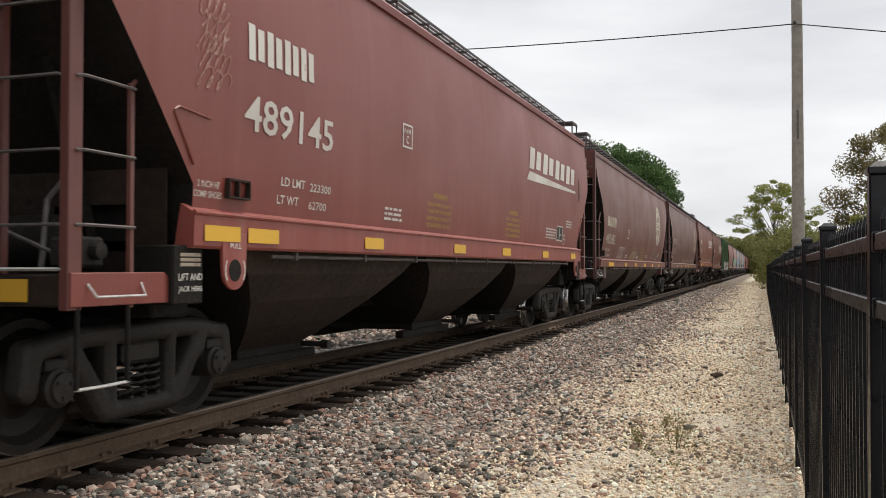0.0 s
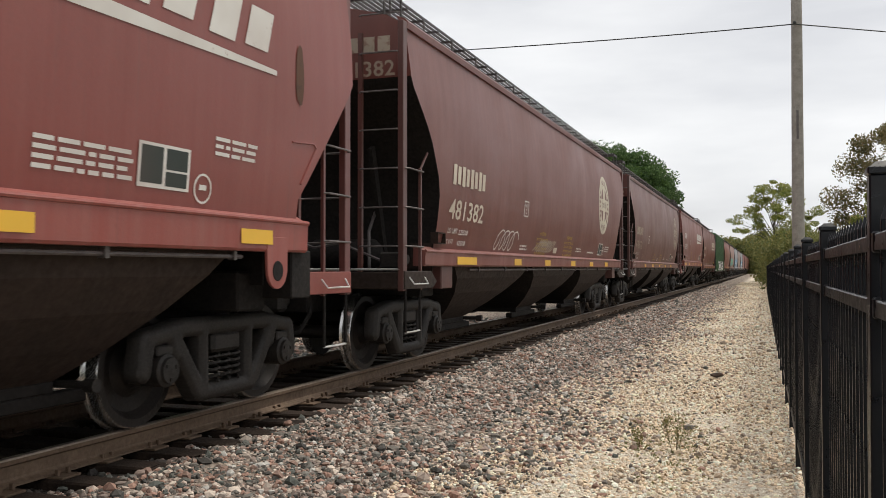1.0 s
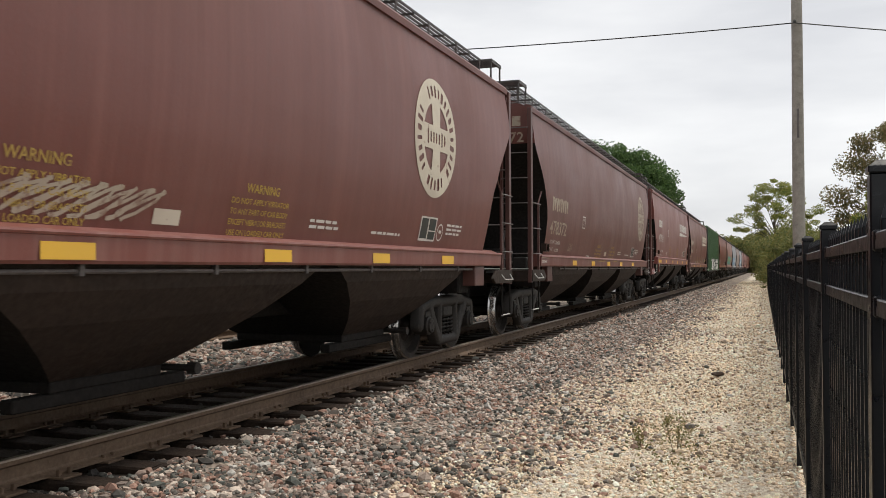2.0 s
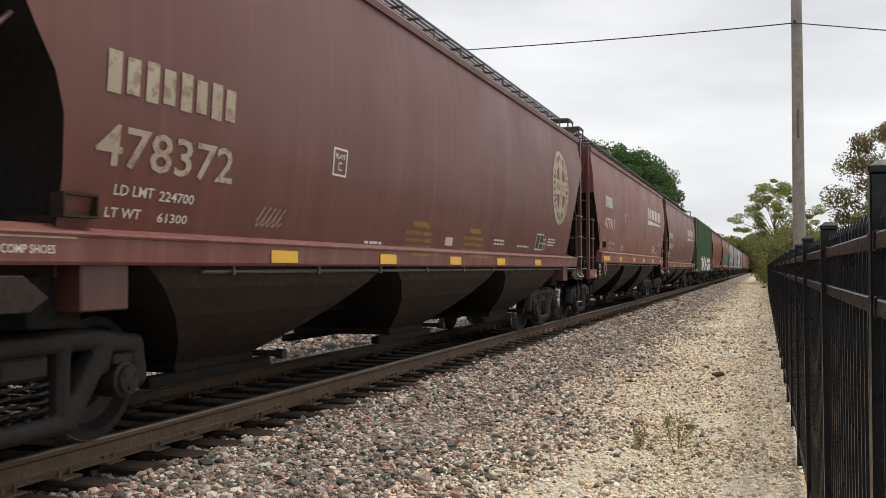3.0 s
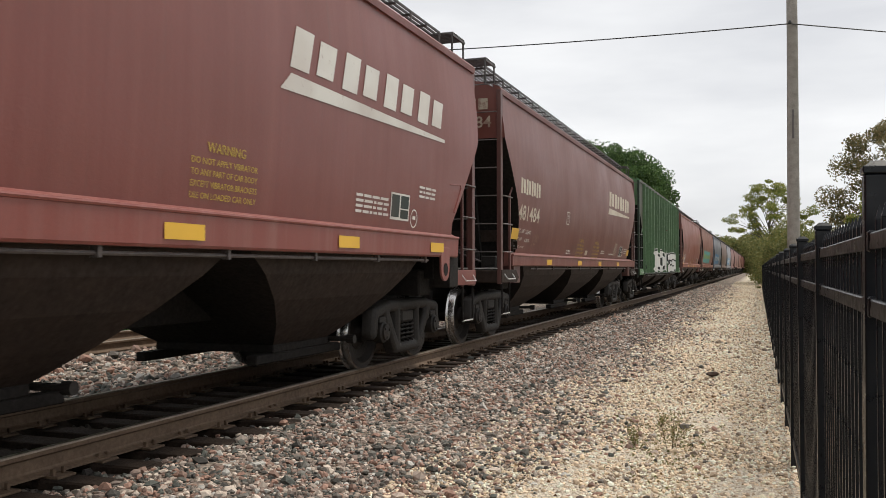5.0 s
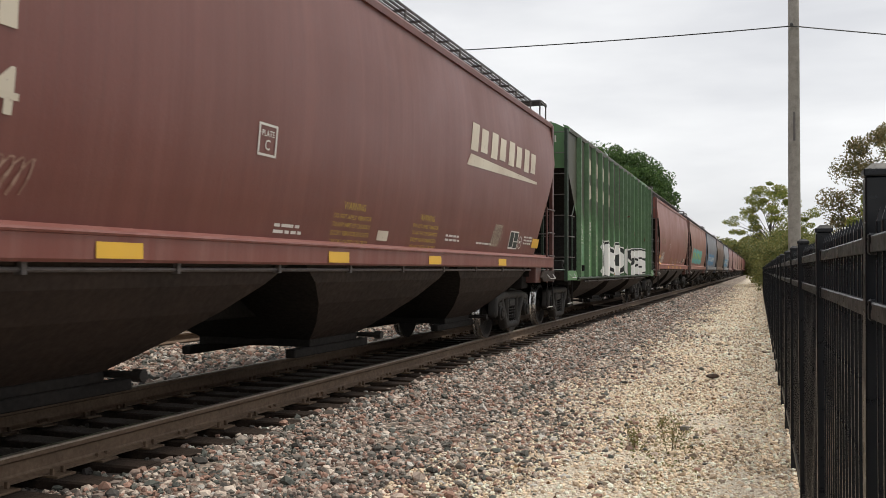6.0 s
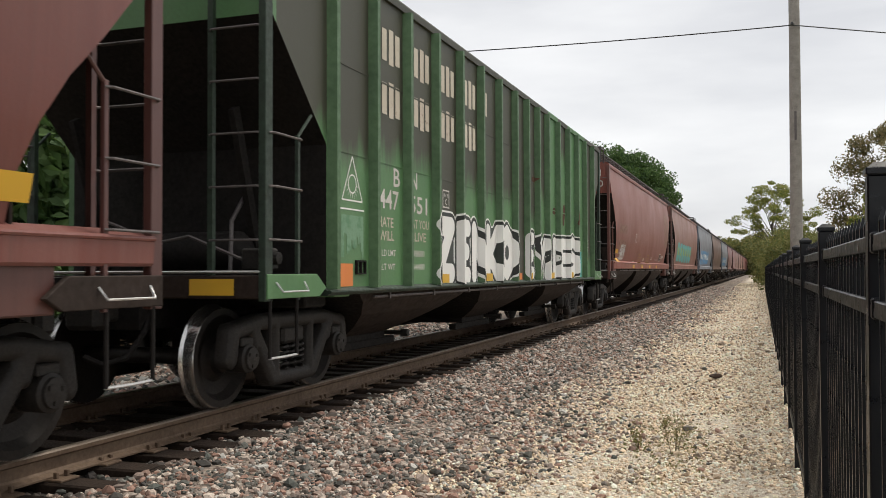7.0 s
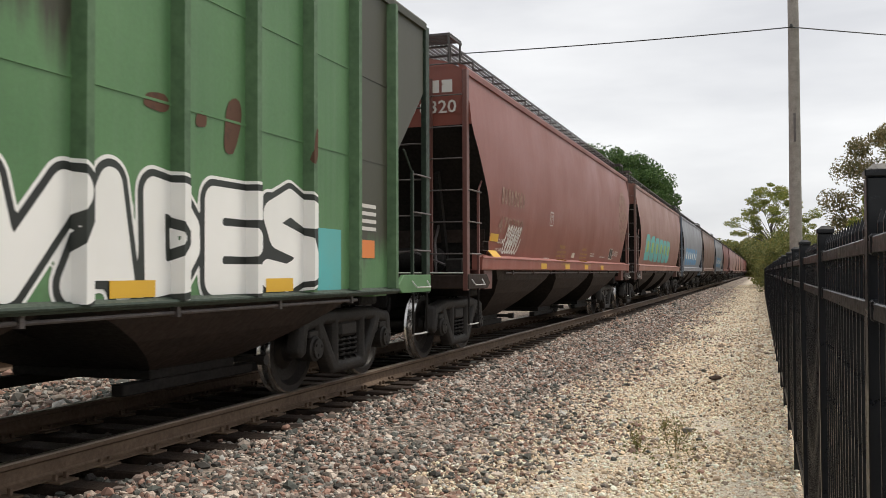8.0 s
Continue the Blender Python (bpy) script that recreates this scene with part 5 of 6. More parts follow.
def wagon_a(car, number, load, light, shift=0.0, along=0.0, first=(-7.01, -6.43), plate=(-3.21, 2.60)):
    d = ANGULAR
    block_letters(car, d, -6.41, -5.28, 2.88 + shift, 3.17 + shift, M_WHITE)
    words(car, d, number, -6.45, -4.92, 2.32 + shift, 2.61 + shift)
    words(car, d, "LD LMT", -5.84 + along, -5.42 + along, 1.935 + shift, 2.01 + shift)
    words(car, d, load, -5.33 + along, -4.92 + along, 1.925 + shift, 2.0 + shift)
    words(car, d, "LT WT", -5.89 + along, -5.52 + along, 1.78 + shift, 1.855 + shift)
    words(car, d, light, -5.33 + along, -4.99 + along, 1.765 + shift, 1.84 + shift)
    plate_mark(car, d, *plate)
    wedge_logo(car, d, 2.45, 6.70, 2.76, 3.36, M_WHITE)
    warning(car, d, -2.34, 2.17)
    warning(car, d, 1.2, 2.17)
    words(car, d, "2 INCH HF", -7.02, -6.74, 1.83, 1.88)
    words(car, d, "COMP SHOES", -7.06, -6.70, 1.755, 1.805)
    letter(car, "reflector", M_YELLOW, d, patch(first[0], first[0] + 0.47, 1.435, 1.55), "yellow reflective strip")
    reflectors(car, d, (first[1], -4.25, -1.47, 0.83, 3.5, 6.05), 1.435)
    bars(car, d, -3.62, 1.90, 3, 0.5, seed=4)
    bars(car, d, 4.0, 2.0, 4, 0.85, seed=5)
    chart(car, d, 4.90, 1.78)
    ringmark(car, d, 5.63, 1.82, 0.11)
    bars(car, d, 5.76, 2.22, 3, 0.62, seed=6)
    bm = bmesh.new()
    for a in ((-6.66, -6.36, 1.77, 1.785), (-6.66, -6.36, 1.905, 1.92), (-6.66, -6.645, 1.785, 1.905), (-6.375, -6.36, 1.785, 1.905), (-6.53, -6.515, 1.785, 1.905)):
        box(bm, 1.56, 1.625, *a)
    o = part("defect_card_board", bm, M_UNDER, car, "small framed card holder")
    words(car, d, "PULL", -6.68, -6.53, 1.385, 1.425, name="lettering")
    for body, z in (("LIFT AND", 1.15), ("JACK HERE", 1.06)):
        o = merge(bmesh.new(), text_bm(body, 0.05, 0.28, 0.012), -7.24, z, dx=1.592)
        part("lettering", o, M_WHITE, car)
    bars_bm = bmesh.new()
    for k in range(3):
        patch(-7.22, -6.98, 1.25 + 0.035 * k, 1.275 + 0.035 * k, 0, bars_bm)
    for v in bars_bm.verts:
        v.co.x = 1.592
    part("small_print", bars_bm, M_FADED, car)
    bm = bmesh.new()
    for s in (0, 1):
        sector(bm, -6.61, 1.22, 0.125, 0.14, -0.6 + s * math.pi, 0.6 + s * math.pi, 8)
    for v in bm.verts:
        v.co.x = 1.647
    part("stencil_ring", bm, M_WHITE, car)


def wagon_b(car, d, number, load, light, emblem, mat, ys, ey=5.6, dy=0.0, up=0.0, small=(-6.88, 1.715), plate=(-3.05, 2.14), warn=(-2.0, 0.47, 1.93), panel=4.6, strip=True):
    block_letters(car, d, -6.85 + dy, -5.35 + dy, 2.36 + up, 2.63 + up, mat)
    words(car, d, number, -6.9 + dy, -5.37 + dy, 1.90 + up, 2.17 + up, mat)
    y, z = small
    words(car, d, "LD LMT", y, y + 0.40, z, z + 0.07)
    words(car, d, load, y + 0.46, y + 0.86, z - 0.01, z + 0.06)
    words(car, d, "LT WT", y - 0.05, y + 0.30, z - 0.145, z - 0.08)
    words(car, d, light, y + 0.48, y + 0.82, z - 0.155, z - 0.09)
    plate_mark(car, d, *plate)
    if emblem == "cross":
        cross_emblem(car, d, ey, 2.86, 0.74, mat)
    elif emblem == "wedge":
        wedge_logo(car, d, 2.4, 6.6, 2.70, 3.34, M_CREAM)
    warning(car, d, warn[0], warn[2])
    warning(car, d, warn[1], warn[2])
    reflectors(car, d, ys, 1.295, 0.45, 0.105)
    if strip:
        letter(car, "reflector", M_YELLOW, d, patch(-6.75, -5.88, 1.295, 1.40), "yellow reflective strip")
    bars(car, d, warn[0] - 1.1, warn[2] - 0.28, 2, 0.5, seed=8)
    bars(car, d, 1.8, 1.70, 2, 0.6, seed=18)
    bars(car, d, 3.2, 1.64, 1, 0.8, seed=9)
    chart(car, d, panel, 1.58)
    ringmark(car, d, panel + 0.72, 1.70, 0.11)
    bars(car, d, panel + 0.95, 1.82, 3, 0.6, seed=10)
    bm = bmesh.new()
    for a in ((-7.38, -7.08, 1.56, 1.575), (-7.38, -7.08, 1.695, 1.71), (-7.38, -7.365, 1.575, 1.695), (-7.095, -7.08, 1.575, 1.695)):
        box(bm, 1.40, 1.50, *a)
    part("defect_card_board", bm, M_UNDER, car, "small framed card holder")
    letter(car, "sticker", M_CREAM, d, patch(-0.45, -0.15, 1.55, 1.66), "pale paper sticker")


def end_plate(car, d, number, mat):
    """Name blocks and number on the leading end sheet."""
    bm = bmesh.new()
    merge(bm, text_bm(number, 0.19, 0.85, 0.012), 0, 0)
    for k in range(4):
        patch(0.03 + 0.2 * k, 0.19 + 0.2 * k, 0.30, 0.48, 0, bm)
    for v in bm.verts:
        v.co = Vector((0.50 + v.co.y, -d["body"] - 0.006, 3.52 + v.co.z))
    part("end_lettering", bm, mat, car)


def blob(y, z, w, h, seed, lean=0.0, n=22, grow=0.0, power=0.45):
    pts = []
    for k in range(n):
        t = 2 * math.pi * k / n
        c, s = math.cos(t), math.sin(t)
        r = 1 + 0.05 * math.sin(3 * t + seed) + 0.03 * math.sin(5 * t + 2 * seed)
        a = math.copysign(abs(c) ** power, c) * (w / 2 * r + grow)
        b = math.copysign(abs(s) ** power, s) * (h / 2 * r + grow)
        pts.append((y + a + lean * b, z + b))
    return pts




def lay_on_ribs(bm, lift):
    """Paint that runs over sheets and ribs alike: cut at each rib's edges, each strip set to its own depth."""
    strips = []
    last = -8.0
    for y in RIB_Y:
        strips += [(last, y - 0.062, lambda v: 1.50), (y - 0.062, y - 0.035, lambda v, y=y: 1.50 + (v - y + 0.062) / 0.027 * 0.10),
                   (y - 0.035, y + 0.035, lambda v: 1.60), (y + 0.035, y + 0.062, lambda v, y=y: 1.60 - (v - y - 0.035) / 0.027 * 0.10)]
        last = y + 0.062
    strips.append((last, 8.0, lambda v: 1.50))
    out = bmesh.new()
    ys = [v.co.y for v in bm.verts]
    for a, b, depth in strips:
        if b < min(ys) or a > max(ys):
            continue
        c = bm.copy()
        bmesh.ops.bisect_plane(c, geom=c.verts[:] + c.edges[:] + c.faces[:], plane_co=(0, a, 0), plane_no=(0, -1, 0), clear_outer=True)
        bmesh.ops.bisect_plane(c, geom=c.verts[:] + c.edges[:] + c.faces[:], plane_co=(0, b, 0), plane_no=(0, 1, 0), clear_outer=True)
        for v in c.verts:
            v.co.x += depth(v.co.y) + lift
        merge(out, c, mi=-1)
    bm.free()
    bmesh.ops.recalc_face_normals(out, faces=out.faces)
    for f in out.faces:
        if f.normal.x < 0:
            f.normal_flip()
    return out


RIB_EDGES = [y + e for y in RIB_Y for e in (-0.062, -0.035, 0.035, 0.062)]
# strokes of fat letters, in a cell one wide and one high
FAT = {"Z": "0,1 1,1 0,0 1,0", "E": "1,1 0,1 0,0 1,0|0,0.5 0.85,0.5", "N": "0,0 0,1 1,0 1,1", "K": "0,0 0,1|1,1 0.1,0.45 1,0",
       "O": "0.5,1 0.1,0.8 0,0.5 0.1,0.2 0.5,0 0.9,0.2 1,0.5 0.9,0.8 0.5,1", "V": "0,1 0.45,0 1,1", "A": "0,0 0.5,1 1,0|0.25,0.22 0.75,0.22",
       "D": "0,0 0,1 0.55,0.95 1,0.62 1,0.4 0.55,0.05 0,0", "S": "1,0.85 0.55,1 0.05,0.8 0.2,0.56 0.85,0.42 1,0.15 0.5,0 0,0.06"}


def fat_strokes(kind, y0, y1, z0, z1, r, lean):
    out = []
    for run in FAT[kind].split("|"):
        pts = [tuple(float(c) for c in p.split(",")) for p in run.split()]
        pts = [(y0 + r + (y1 - y0 - 2 * r) * a + lean * (b - 0.5), z0 + r + (z1 - z0 - 2 * r) * b) for a, b in pts]
        out += [(p, q, r) for p, q in zip(pts, pts[1:])]
    return out


def over_ribs(bm, lift):
    for v in bm.verts:
        near = min(abs(v.co.y - y) for y in RIB_Y)
        v.co.x = 1.50 + 0.10 * min(1.0, max(0.0, (0.062 - near) / 0.027)) + lift
    for f in bm.faces:
        f.normal_update()
        if f.normal.x < 0:
            f.normal_flip()
    return bm


def throw_up(car, word, spans, z0, z1):
    """A big white bubble piece of fat letters on a black field with a white halo."""
    strokes, boxes = [], []
    for kind, (y0, y1, z, top, r, lean) in zip(word, spans):
        strokes += fat_strokes(kind, y0, y1, z0 + z, z1 + top, r, lean)
        if kind in "ZEOKS":
            boxes.append((y0 + 0.02, y1 - 0.04, z0 + z + 0.05, z1 + top - 0.06))

    def white(y, z):
        return functools.reduce(np.maximum, [r - to_line(y, z, p, q) for p, q, r in strokes])

    def black(y, z):
        return functools.reduce(np.maximum, [white(y, z) + 0.052] + [in_box(y, z, *b, 0.1) for b in boxes])

    a, b = spans[0][0] - 0.14, spans[-1][1] + 0.14
    for kind, (y0, y1, z, top, r, lean) in zip(word, spans):
        mine = fat_strokes(kind, y0, y1, z0 + z, z1 + top, r, lean)
        depth = lambda y, z, mine=mine: np.minimum(functools.reduce(np.maximum, [r - to_line(y, z, p, q) for p, q, r in mine]), z - 1.045)
        part("graffiti", over_ribs(filled(depth, y0 - 0.12, y1 + 0.12, 1.02, z1 + 0.2, 0.025, RIB_EDGES), 0.010), M_SPRAY, car, "fat white bubble letter")
    for depth, lift, mat, label in ((lambda y, z: black(y, z) + 0.026, 0.004, M_SPRAY, "white halo of spray paint"), (black, 0.007, M_INK, "black field and outlines of the letters")):
        clipped = lambda y, z, depth=depth: np.minimum(depth(y, z), z - 1.045)
        part("graffiti", over_ribs(filled(clipped, a, b, 1.02, z1 + 0.22, 0.025, RIB_EDGES), lift), mat, car, label)


def wagon_green(car):
    d = RIBBED

    def put(name, bm, mat, label="", lift=0.005):
        return part(name, lay_on_ribs(bm, lift), mat, car, label)

    # name in two rows of plain blocks, two to a sheet
    for row, (z0, z1) in enumerate(((3.55, 3.95), (2.95, 3.35))):
        for k in range(5 - row):
            for q in range(2):
                if row == 0 and k == 4 and q == 1:
                    continue
                bm = bmesh.new()
                ring_block(bm, RIB_Y[1 + k] + 0.11 + 0.38 * q, z0, 0.33, z1 - z0, 0.0)
                put("name_block", bm, M_CREAM, "plain painted block of the railway's name")
    a, b = RIB_Y[1] + 0.15, RIB_Y[2] + 0.15
    put("lettering", merge(bmesh.new(), text_bm("B", 0.21, 0.19, 0.02), -5.44, 2.19), M_WHITE)
    put("lettering", merge(bmesh.new(), text_bm("N", 0.20, 0.20, 0.02), -4.90, 2.21), M_WHITE)
    put("lettering", merge(bmesh.new(), text_bm("447", 0.22, 0.56, 0.02), -5.85, 1.92), M_WHITE)
    put("lettering", merge(bmesh.new(), text_bm("551", 0.21, 0.58, 0.02), -4.94, 1.92), M_WHITE)
    put("lettering", merge(bmesh.new(), text_bm("LD LMT", 0.07, 0.40, 0.02), -5.78, 1.40), M_WHITE)
    put("lettering", merge(bmesh.new(), text_bm("LT WT", 0.07, 0.38, 0.02), -5.78, 1.245), M_WHITE)
    put("lettering", merge(bmesh.new(), text_bm("198600", 0.08, 0.43, 0.02), -4.89, 1.40), M_WHITE)
    put("lettering", merge(bmesh.new(), text_bm("64400", 0.075, 0.39, 0.02), -4.85, 1.245), M_WHITE)
    for body, y0, y1, z in (("HATE", -5.88, -5.45, 1.72), ("WILL", -5.85, -5.43, 1.57), ("EAT YOU", -4.96, -4.30, 1.74), ("ALIVE", -4.95, -4.40, 1.585)):
        put("graffiti", merge(bmesh.new(), text_bm(body, 0.11, y1 - y0), y0, z), M_CREAM, "thin pale hand-written words")
    bm = bmesh.new()
    for q in ((0, 0.26, 0, 0.018), (0, 0.26, 0.22, 0.238), (0, 0.02, 0.018, 0.22), (0.24, 0.26, 0.018, 0.22)):
        patch(-3.78 + q[0], -3.78 + q[1], 2.06 + q[2], 2.06 + q[3], 0, bm)
    merge(bm, text_bm("PLATE", 0.045, 0.17), -3.735, 2.205)
    merge(bm, text_bm("C", 0.08), -3.68, 2.10)
    put("lettering", bm, M_WHITE)
    put("reflector", patch(-6.86, -6.52, 1.08, 1.31), M_ORANGE, "orange reflective strip")
    for y in (-4.00, -1.95, 0.63, 2.44, 4.36):
        put("reflector", patch(y, y + 0.46, 1.075, 1.19), M_YELLOW, "yellow reflective strip", 0.013)
    put("reflector", patch(-0.12, 0.35, 1.075, 1.19), M_ORANGE, "orange reflective strip")
    bm = bmesh.new()
    for q in ((-6.46, -6.24, 1.2, 1.215), (-6.46, -6.24, 1.33, 1.345), (-6.46, -6.445, 1.2, 1.34), (-6.255, -6.24, 1.2, 1.34), (-6.36, -6.345, 1.2, 1.34)):
        box(bm, 1.49, 1.53, *q)
    part("defect_card_board", bm, M_BLACK, car, "small framed card holder")
    # a pale drawn eye in a triangle over a washed patch
    bm = bmesh.new()
    cy = -6.53
    for a, b in (((cy - 0.24, 1.95), (cy, 2.40)), ((cy, 2.40), (cy + 0.24, 1.95)), ((cy - 0.24, 1.95), (cy + 0.24, 1.95)), ((cy - 0.28, 1.86), (cy + 0.28, 1.86))):
        l = math.hypot(b[0] - a[0], b[1] - a[1])
        nx, nz = -(b[1] - a[1]) / l * 0.008, (b[0] - a[0]) / l * 0.008
        flat([(a[0] + nx, a[1] + nz), (a[0] - nx, a[1] - nz), (b[0] - nx, b[1] - nz), (b[0] + nx, b[1] + nz)], 0, bm)
    sector(bm, cy, 2.12, 0.085, 0.10, 0, 2 * math.pi, 20)
    for k in range(9):
        a = math.pi + math.pi * (k + 0.5) / 9
        flat([(cy + 0.10 * math.cos(a - 0.05), 2.12 + 0.10 * math.sin(a - 0.05)), (cy + 0.10 * math.cos(a + 0.05), 2.12 + 0.10 * math.sin(a + 0.05)), (cy + 0.17 * math.cos(a), 2.12 + 0.17 * math.sin(a))], 0, bm)
    put("graffiti", bm, M_SPRAY, "thin white drawing of a triangle with rays")
    bm = bmesh.new()
    rng = random.Random(2)
    for k in range(16):
        y = cy - 0.26 + 0.033 * k
        patch(y, y + 0.03, 1.78 - rng.uniform(0.15, 0.42), 1.80, 0, bm)
    put("washed_patch", bm, chipped("washed_green", (0.20, 0.34, 0.22), (0.10, 0.24, 0.12), 0.5), "pale scrubbed patch")
    throw_up(car, "ZENKO", ((-4.09, -3.31, 0.02, 0.0, 0.13, 0.0), (-3.24, -2.60, 0.0, 0.0, 0.118, 0.0), (-2.54, -1.92, 0.0, 0.0, 0.108, 0.0), (-1.86, -1.14, 0.02, 0.0, 0.125, 0.0), (-1.09, -0.23, 0.02, 0.03, 0.150, 0.0)), 1.05, 1.95)
    throw_up(car, "EVADES", ((0.58, 1.22, 0.03, 0.0, 0.112, 0.0), (1.26, 2.12, 0.02, -0.06, 0.125, 0.12), (2.06, 2.74, 0.0, 0.0, 0.115, 0.10), (2.78, 3.42, 0.02, -0.02, 0.115, -0.02), (3.48, 4.24, 0.02, -0.02, 0.118, 0.0), (4.28, 5.18, 0.02, 0.06, 0.122, 0.02)), 1.05, 1.92)
    rng = random.Random(9)
    for y, z, w, h in ((2.92, 2.42, 0.28, 0.13), (3.44, 2.38, 0.14, 0.12), (3.86, 2.40, 0.22, 0.46), (4.22, 2.35, 0.1, 0.14), (5.1, 2.40, 0.09, 0.34), (1.2, 2.9, 0.24, 0.1)):
        put("rust_patch", flat(blob(y, z, w, h, int(y * 10), 0.2, 16, power=0.8)), M_RUST, "flaking rust patch")
    put("teal_panel", patch(5.27, 5.80, 1.06, 1.66), M_TEAL, "teal repainted panel")
    bars_bm = bmesh.new()
    for i in range(4):
        patch(6.24, 6.66, 1.68 + 0.08 * i, 1.72 + 0.08 * i, 0, bars_bm)
    put("small_print", bars_bm, M_WHITE)
    put("reflector", patch(6.24, 6.62, 1.39, 1.58), M_ORANGE, "orange reflective strip")
    bm = bmesh.new()
    for z in (2.42, 3.3):
        box(bm, 1.498, 1.507, -7.09, 7.09, z, z + 0.02)
    part("sheet_seam", bm, M_GREEN, car)
    bm = merge(bmesh.new(), text_bm("447551", 0.15, 0.8, 0.02))
    for v in bm.verts:
        v.co = Vector((0.45 + v.co.y, -d["body"] - 0.006, 4.02 + v.co.z))
    part("end_lettering", bm, M_WHITE, car)


# ---- the train ----
SPEED, PITCH_Y, Y0 = 12.58, 18.215, 12.51
SET_BACK = {1: 0.05, 2: 0.45, 3: 0.0, 4: -0.35, 5: -0.7, 6: -0.9}
GROUP = "wagons of the freight train"
train = []


def station(i, t):
    return pose(TRACK_X, Y0 + PITCH_Y * i + SET_BACK.get(i, -0.5 if i > 6 else 0.0) - SPEED * t, RAIL_Z)


def hue(car, colour):
    for o in car.children_recursive:
        kind = o.name.split(".")[0]
        if kind in ("hopper_body", "eave_angle", "platform_bracket"):
            o.color = colour
        if kind in ("ladder", "jacking_pad"):
            o.color = tuple(c * k for c, k in zip(colour[:3], (0.55, 0.75, 0.85))) + (1,)
        if o.name.split(".")[0] in ("side_sill", "pull_plate"):
            o.color = tuple(min(1, c * 1.25) for c in colour[:3]) + (1,)


def assemble():
    plain_a = wagon(ANGULAR, "red-brown covered hopper wagon with faded white lettering", BROWN, GROUP)
    plain_b = wagon(ROUND, "weathered brown round-sided covered hopper wagon", BROWN_OLD, GROUP)
    plain_c = wagon(BARREL, "red-brown barrel-sided covered hopper wagon", BROWN_OLD, GROUP)
    green = wagon(RIBBED, "green ribbed covered hopper wagon with large white graffiti", (0.06, 0.17, 0.07, 1), GROUP)
    far = {}
    order = "ABBACGCBCBCBABBBABBCBBCB"
    looks = {0: BROWN, 1: (0.148, 0.039, 0.029, 1), 2: (0.118, 0.029, 0.021, 1), 3: (0.182, 0.042, 0.032, 1), 4: (0.146, 0.038, 0.028, 1), 6: RED_BROWN, 7: (0.27, 0.115, 0.085, 1), 8: (0.22, 0.24, 0.28, 1), 9: (0.20, 0.13, 0.11, 1), 10: (0.24, 0.26, 0.30, 1)}
    rng = random.Random(6)
    for i, k in enumerate(order):
        if k == "G":
            car = green
        else:
            src = {"A": plain_a, "B": plain_b, "C": plain_c}[k]
            car = copy_thing(src, Matrix())
            hue(car, looks.get(i, tuple(c * rng.uniform(0.85, 1.25) for c in BROWN_OLD[:3]) + (1,)))
        train.append((i, car))
    # Unseen wagon in front, added to keep the first wagon's end dark.
    unseen_ahead = copy_thing(plain_b, Matrix())
    train.append((-1, unseen_ahead))
    for src in (plain_a, plain_b, plain_c):
        for o in (*src.children_recursive, src):
            bpy.data.objects.remove(o)
    cars = dict(train)
    wagon_a(cars[0], "489145", "223300", "62700")
    wagon_a(cars[3], "477911", "224000", "62000", -0.06, 0.10, (-6.84, -6.34), (-3.06, 2.56))
    wagon_b(cars[1], ROUND, "481382", "223500", "62500", "cross", M_CREAM, (-3.8, -1.58, 0.86, 3.04, 5.2), 4.9, -0.12, 0.0, (-6.95, 1.715), (-3.17, 2.14))
    wagon_b(cars[2], ROUND, "478372", "224700", "61300", "cross", M_FADED, (-5.07, -2.81, -0.53, 1.67, 4.11), 6.17, -0.24, 0.0, (-6.92, 1.725), (-3.94, 2.14), (-1.87, 0.32, 1.82), 4.47, False)
    wagon_b(cars[4], BARREL, "481484", "223400", "62600", "wedge", M_CREAM, (-5.01, -1.82, 0.94, 4.10), 0, -0.27, 0.17, (-6.99, 1.855), (-3.13, 2.17), (-1.58, 0.56, 1.91), 5.0, False)
    wagon_b(cars[6], BARREL, "478320", "224000", "62000", "cross", M_GHOST, (-3.8, -1.6, 0.6, 2.8), 6.6, 0.3, -0.04, (-6.5, 1.70), warn=(-2.0, 0.47, 1.80), strip=False)
    letter(cars[4], "reflector", M_YELLOW, BARREL, patch(-7.46, -7.0, 1.73, 1.92), "yellow reflective strip")
    letter(cars[4], "reflector", M_YELLOW, BARREL, patch(6.6, 7.1, 1.63, 1.80), "yellow reflective strip")
    for z in (1.46, 1.72):
        letter(cars[6], "reflector", M_YELLOW, BARREL, patch(-6.95, -6.5, z, z + 0.12), "yellow reflective strip")
    letter(cars[2], "worn_spot", M_FADED, ROUND, patch(-7.93, -7.33, 1.425, 1.47), "paint worn pale along the sill")
    words(cars[2], ROUND, "COMP SHOES", -7.90, -7.50, 1.335, 1.385)
    words(cars[3], ANGULAR, "2", -6.64, -6.55, 1.86, 1.97)
    words(cars[4], BARREL, "2 INCH HF", -7.14, -6.84, 1.595, 1.635)
    words(cars[4], BARREL, "COMP SHOES", -6.80, -6.48, 1.59, 1.63)
    for i, d, number, mat in ((1, ROUND, "481382", M_FADED), (2, ROUND, "478372", M_FADED), (3, ANGULAR, "477911", M_FADED), (4, BARREL, "481484", M_FADED), (6, BARREL, "478320", M_WHITE)):
        end_plate(cars[i], d, number, mat)
    # a rubbed-out chalk drawing, hinge plates and worn spots on the leading wagon
    for k in range(5):
        scrawl(cars[0], ANGULAR, -7.05 + 0.03 * (k % 2), 2.55 + 0.13 * k, 0.36 - 0.03 * (k % 3), 0.16, 3 + k, M_CHALK, 3 + k % 3, 0.006)
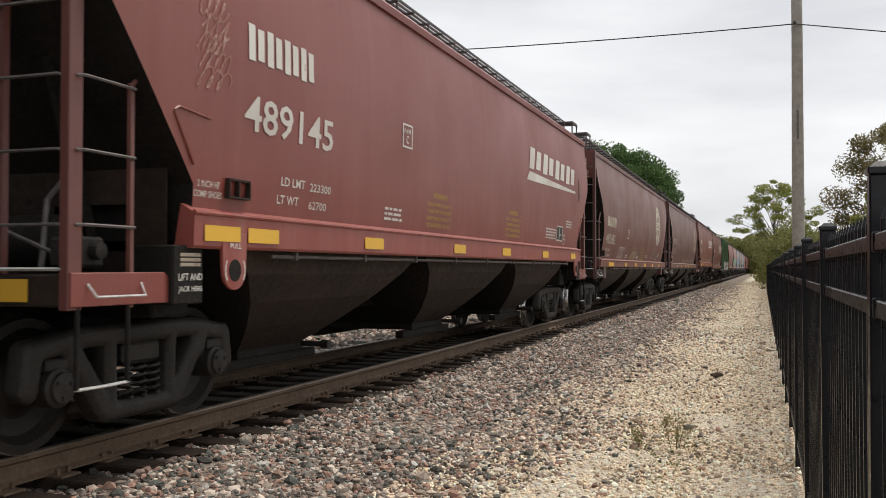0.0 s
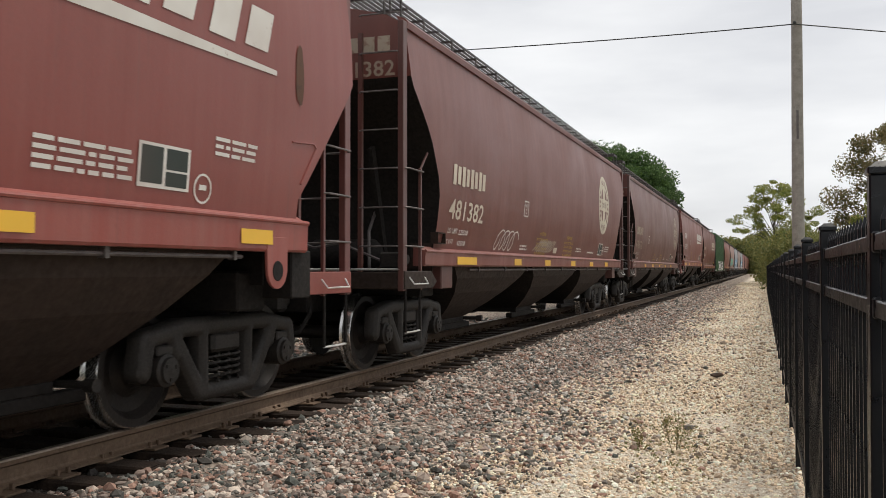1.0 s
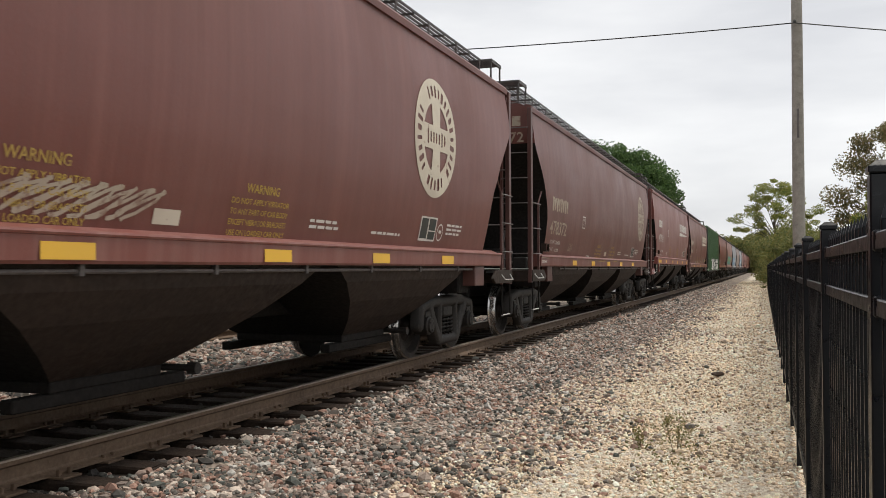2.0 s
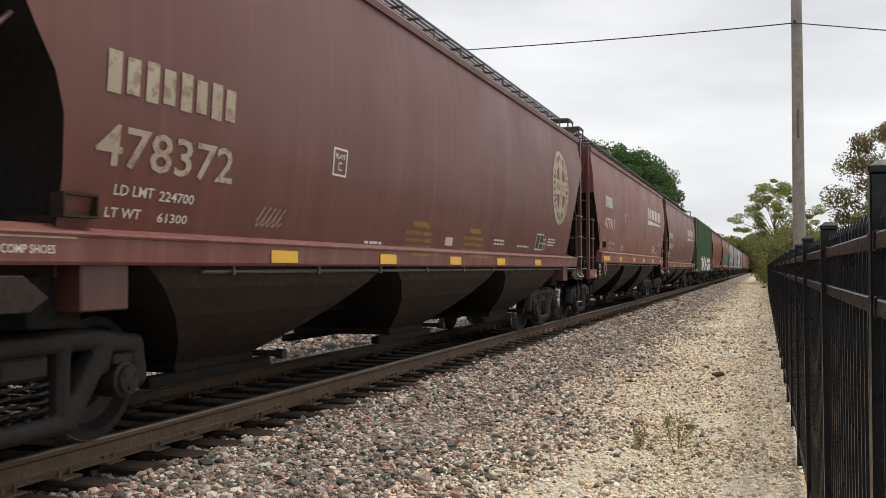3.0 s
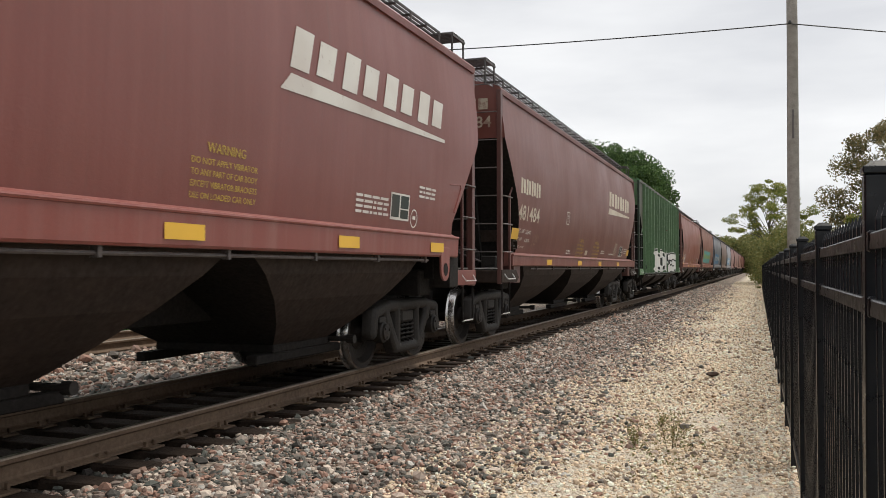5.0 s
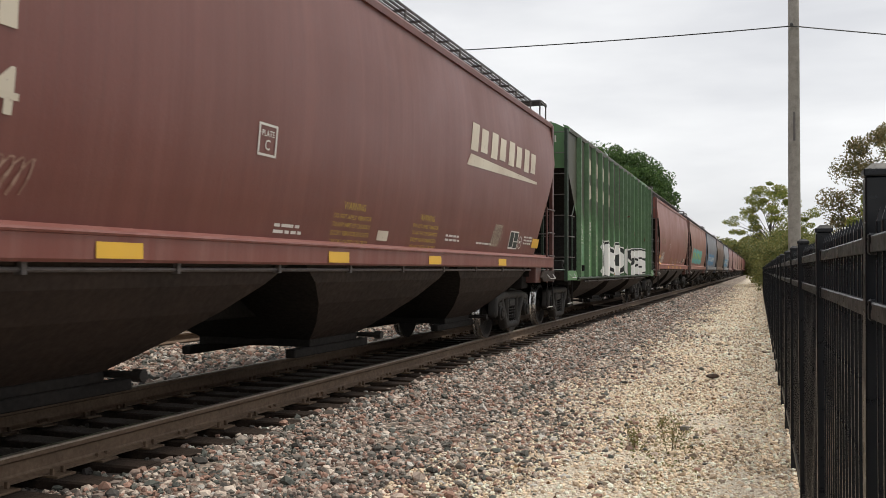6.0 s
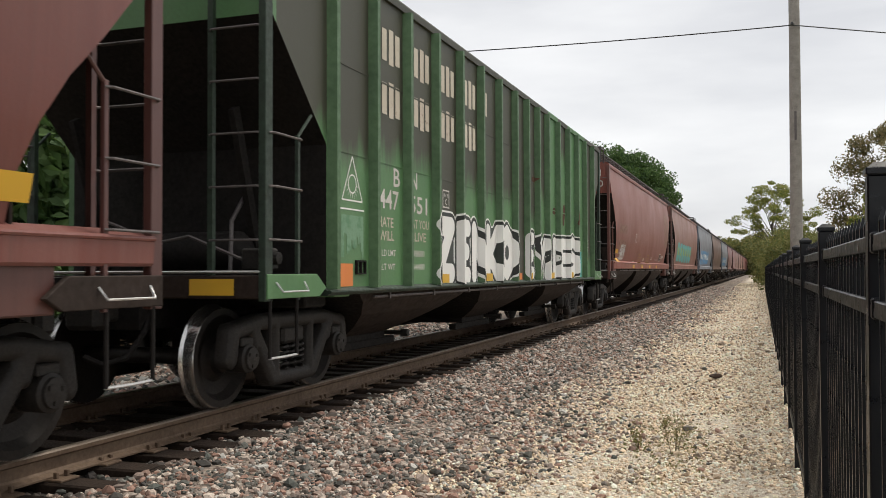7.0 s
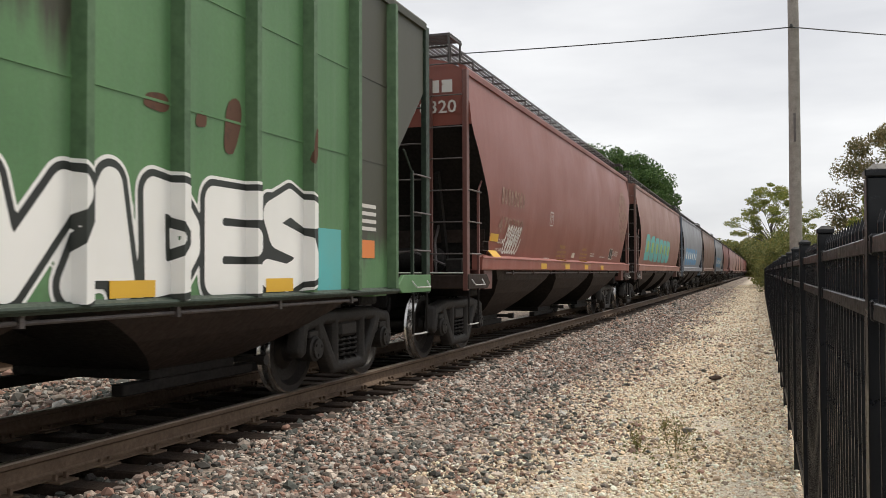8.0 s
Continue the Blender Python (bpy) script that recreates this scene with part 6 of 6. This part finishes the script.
    for i, e in ((0, -1), (0, 1), (3, -1), (3, 1)):
        bm = bmesh.new()
        y = 7.30 if e > 0 else -7.30
        tube(bm, [(1.615, y - e * 0.40, 2.33), (1.618, y - e * 0.02, 2.36), (1.615, y + e * 0.03, 2.33)], 0.008, 5)
        tube(bm, [(1.615, y + e * 0.03, 2.32), (1.598, y - e * 0.22, 1.98)], 0.009, 5)
        part("gusset_edge", bm, M_SILL, cars[i]).color = BROWN
    letter(cars[0], "worn_spot", M_RUST, ANGULAR, flat(blob(7.0, 2.92, 0.14, 0.52, 4, 0.0, 18, power=0.8)), "dark worn spot")
    scrawl(cars[1], ROUND, -4.6, 1.54, 1.1, 0.32, 2, M_WHITE, 4, 0.012)
    scrawl(cars[1], ROUND, -1.9, 1.56, 1.4, 0.22, 5, M_FADED, 9, 0.012)
    scrawl(cars[2], ROUND, -5.15, 1.60, 0.42, 0.16, 6, M_FADED, 5, 0.006)
    scrawl(cars[4], BARREL, -5.9, 1.64, 0.4, 0.22, 4, M_GHOST, 5, 0.007)
    scrawl(cars[4], BARREL, 4.0, 1.60, 0.45, 0.34, 3, M_FADED, 9, 0.008)
    scrawl(cars[6], BARREL, -6.1, 1.55, 0.9, 0.45, 7, M_WHITE, 6, 0.02)
    for i, mats, seed in ((7, (M_TEAL, M_LIME), 3), (8, (M_BLUE, M_SPRAY), 5), (10, (M_BLUE, M_SPRAY), 8)):
        bm, bm2 = bmesh.new(), bmesh.new()
        for k in range(6):
            flat(blob(-5.5 + 1.5 * k, 2.1, 1.35, 0.95, seed + k, 0.1), 0, bm)
            flat(blob(-5.5 + 1.5 * k, 2.15, 0.55, 0.4, seed + 2 * k, 0.1), 0, bm2)
        letter(cars[i], "graffiti", mats[0], ROUND, bm, "coloured bubble graffiti")
        letter(cars[i], "graffiti", mats[1], ROUND, bm2, lift=0.012)
    wagon_green(green)


assemble()


# ---- what moves ----
def motions():
    turn = math.degrees(SPEED / 0.457)
    for i, car in train:
        walk(car, [(t, station(i, t)) for t in (0.0, 2.0, 4.0, 6.0, 8.0)])
    for i, car in train:
        if not -1 <= i <= 6:
            continue
        for o in car.children_recursive:
            if o.name.split(".")[0] == "wheelset":
                at = o.matrix_basis.translation.copy()
                walk(o, [(k / 30, pose(*at, turn * k / 30, 0, 0)) for k in range(241)])


motions()
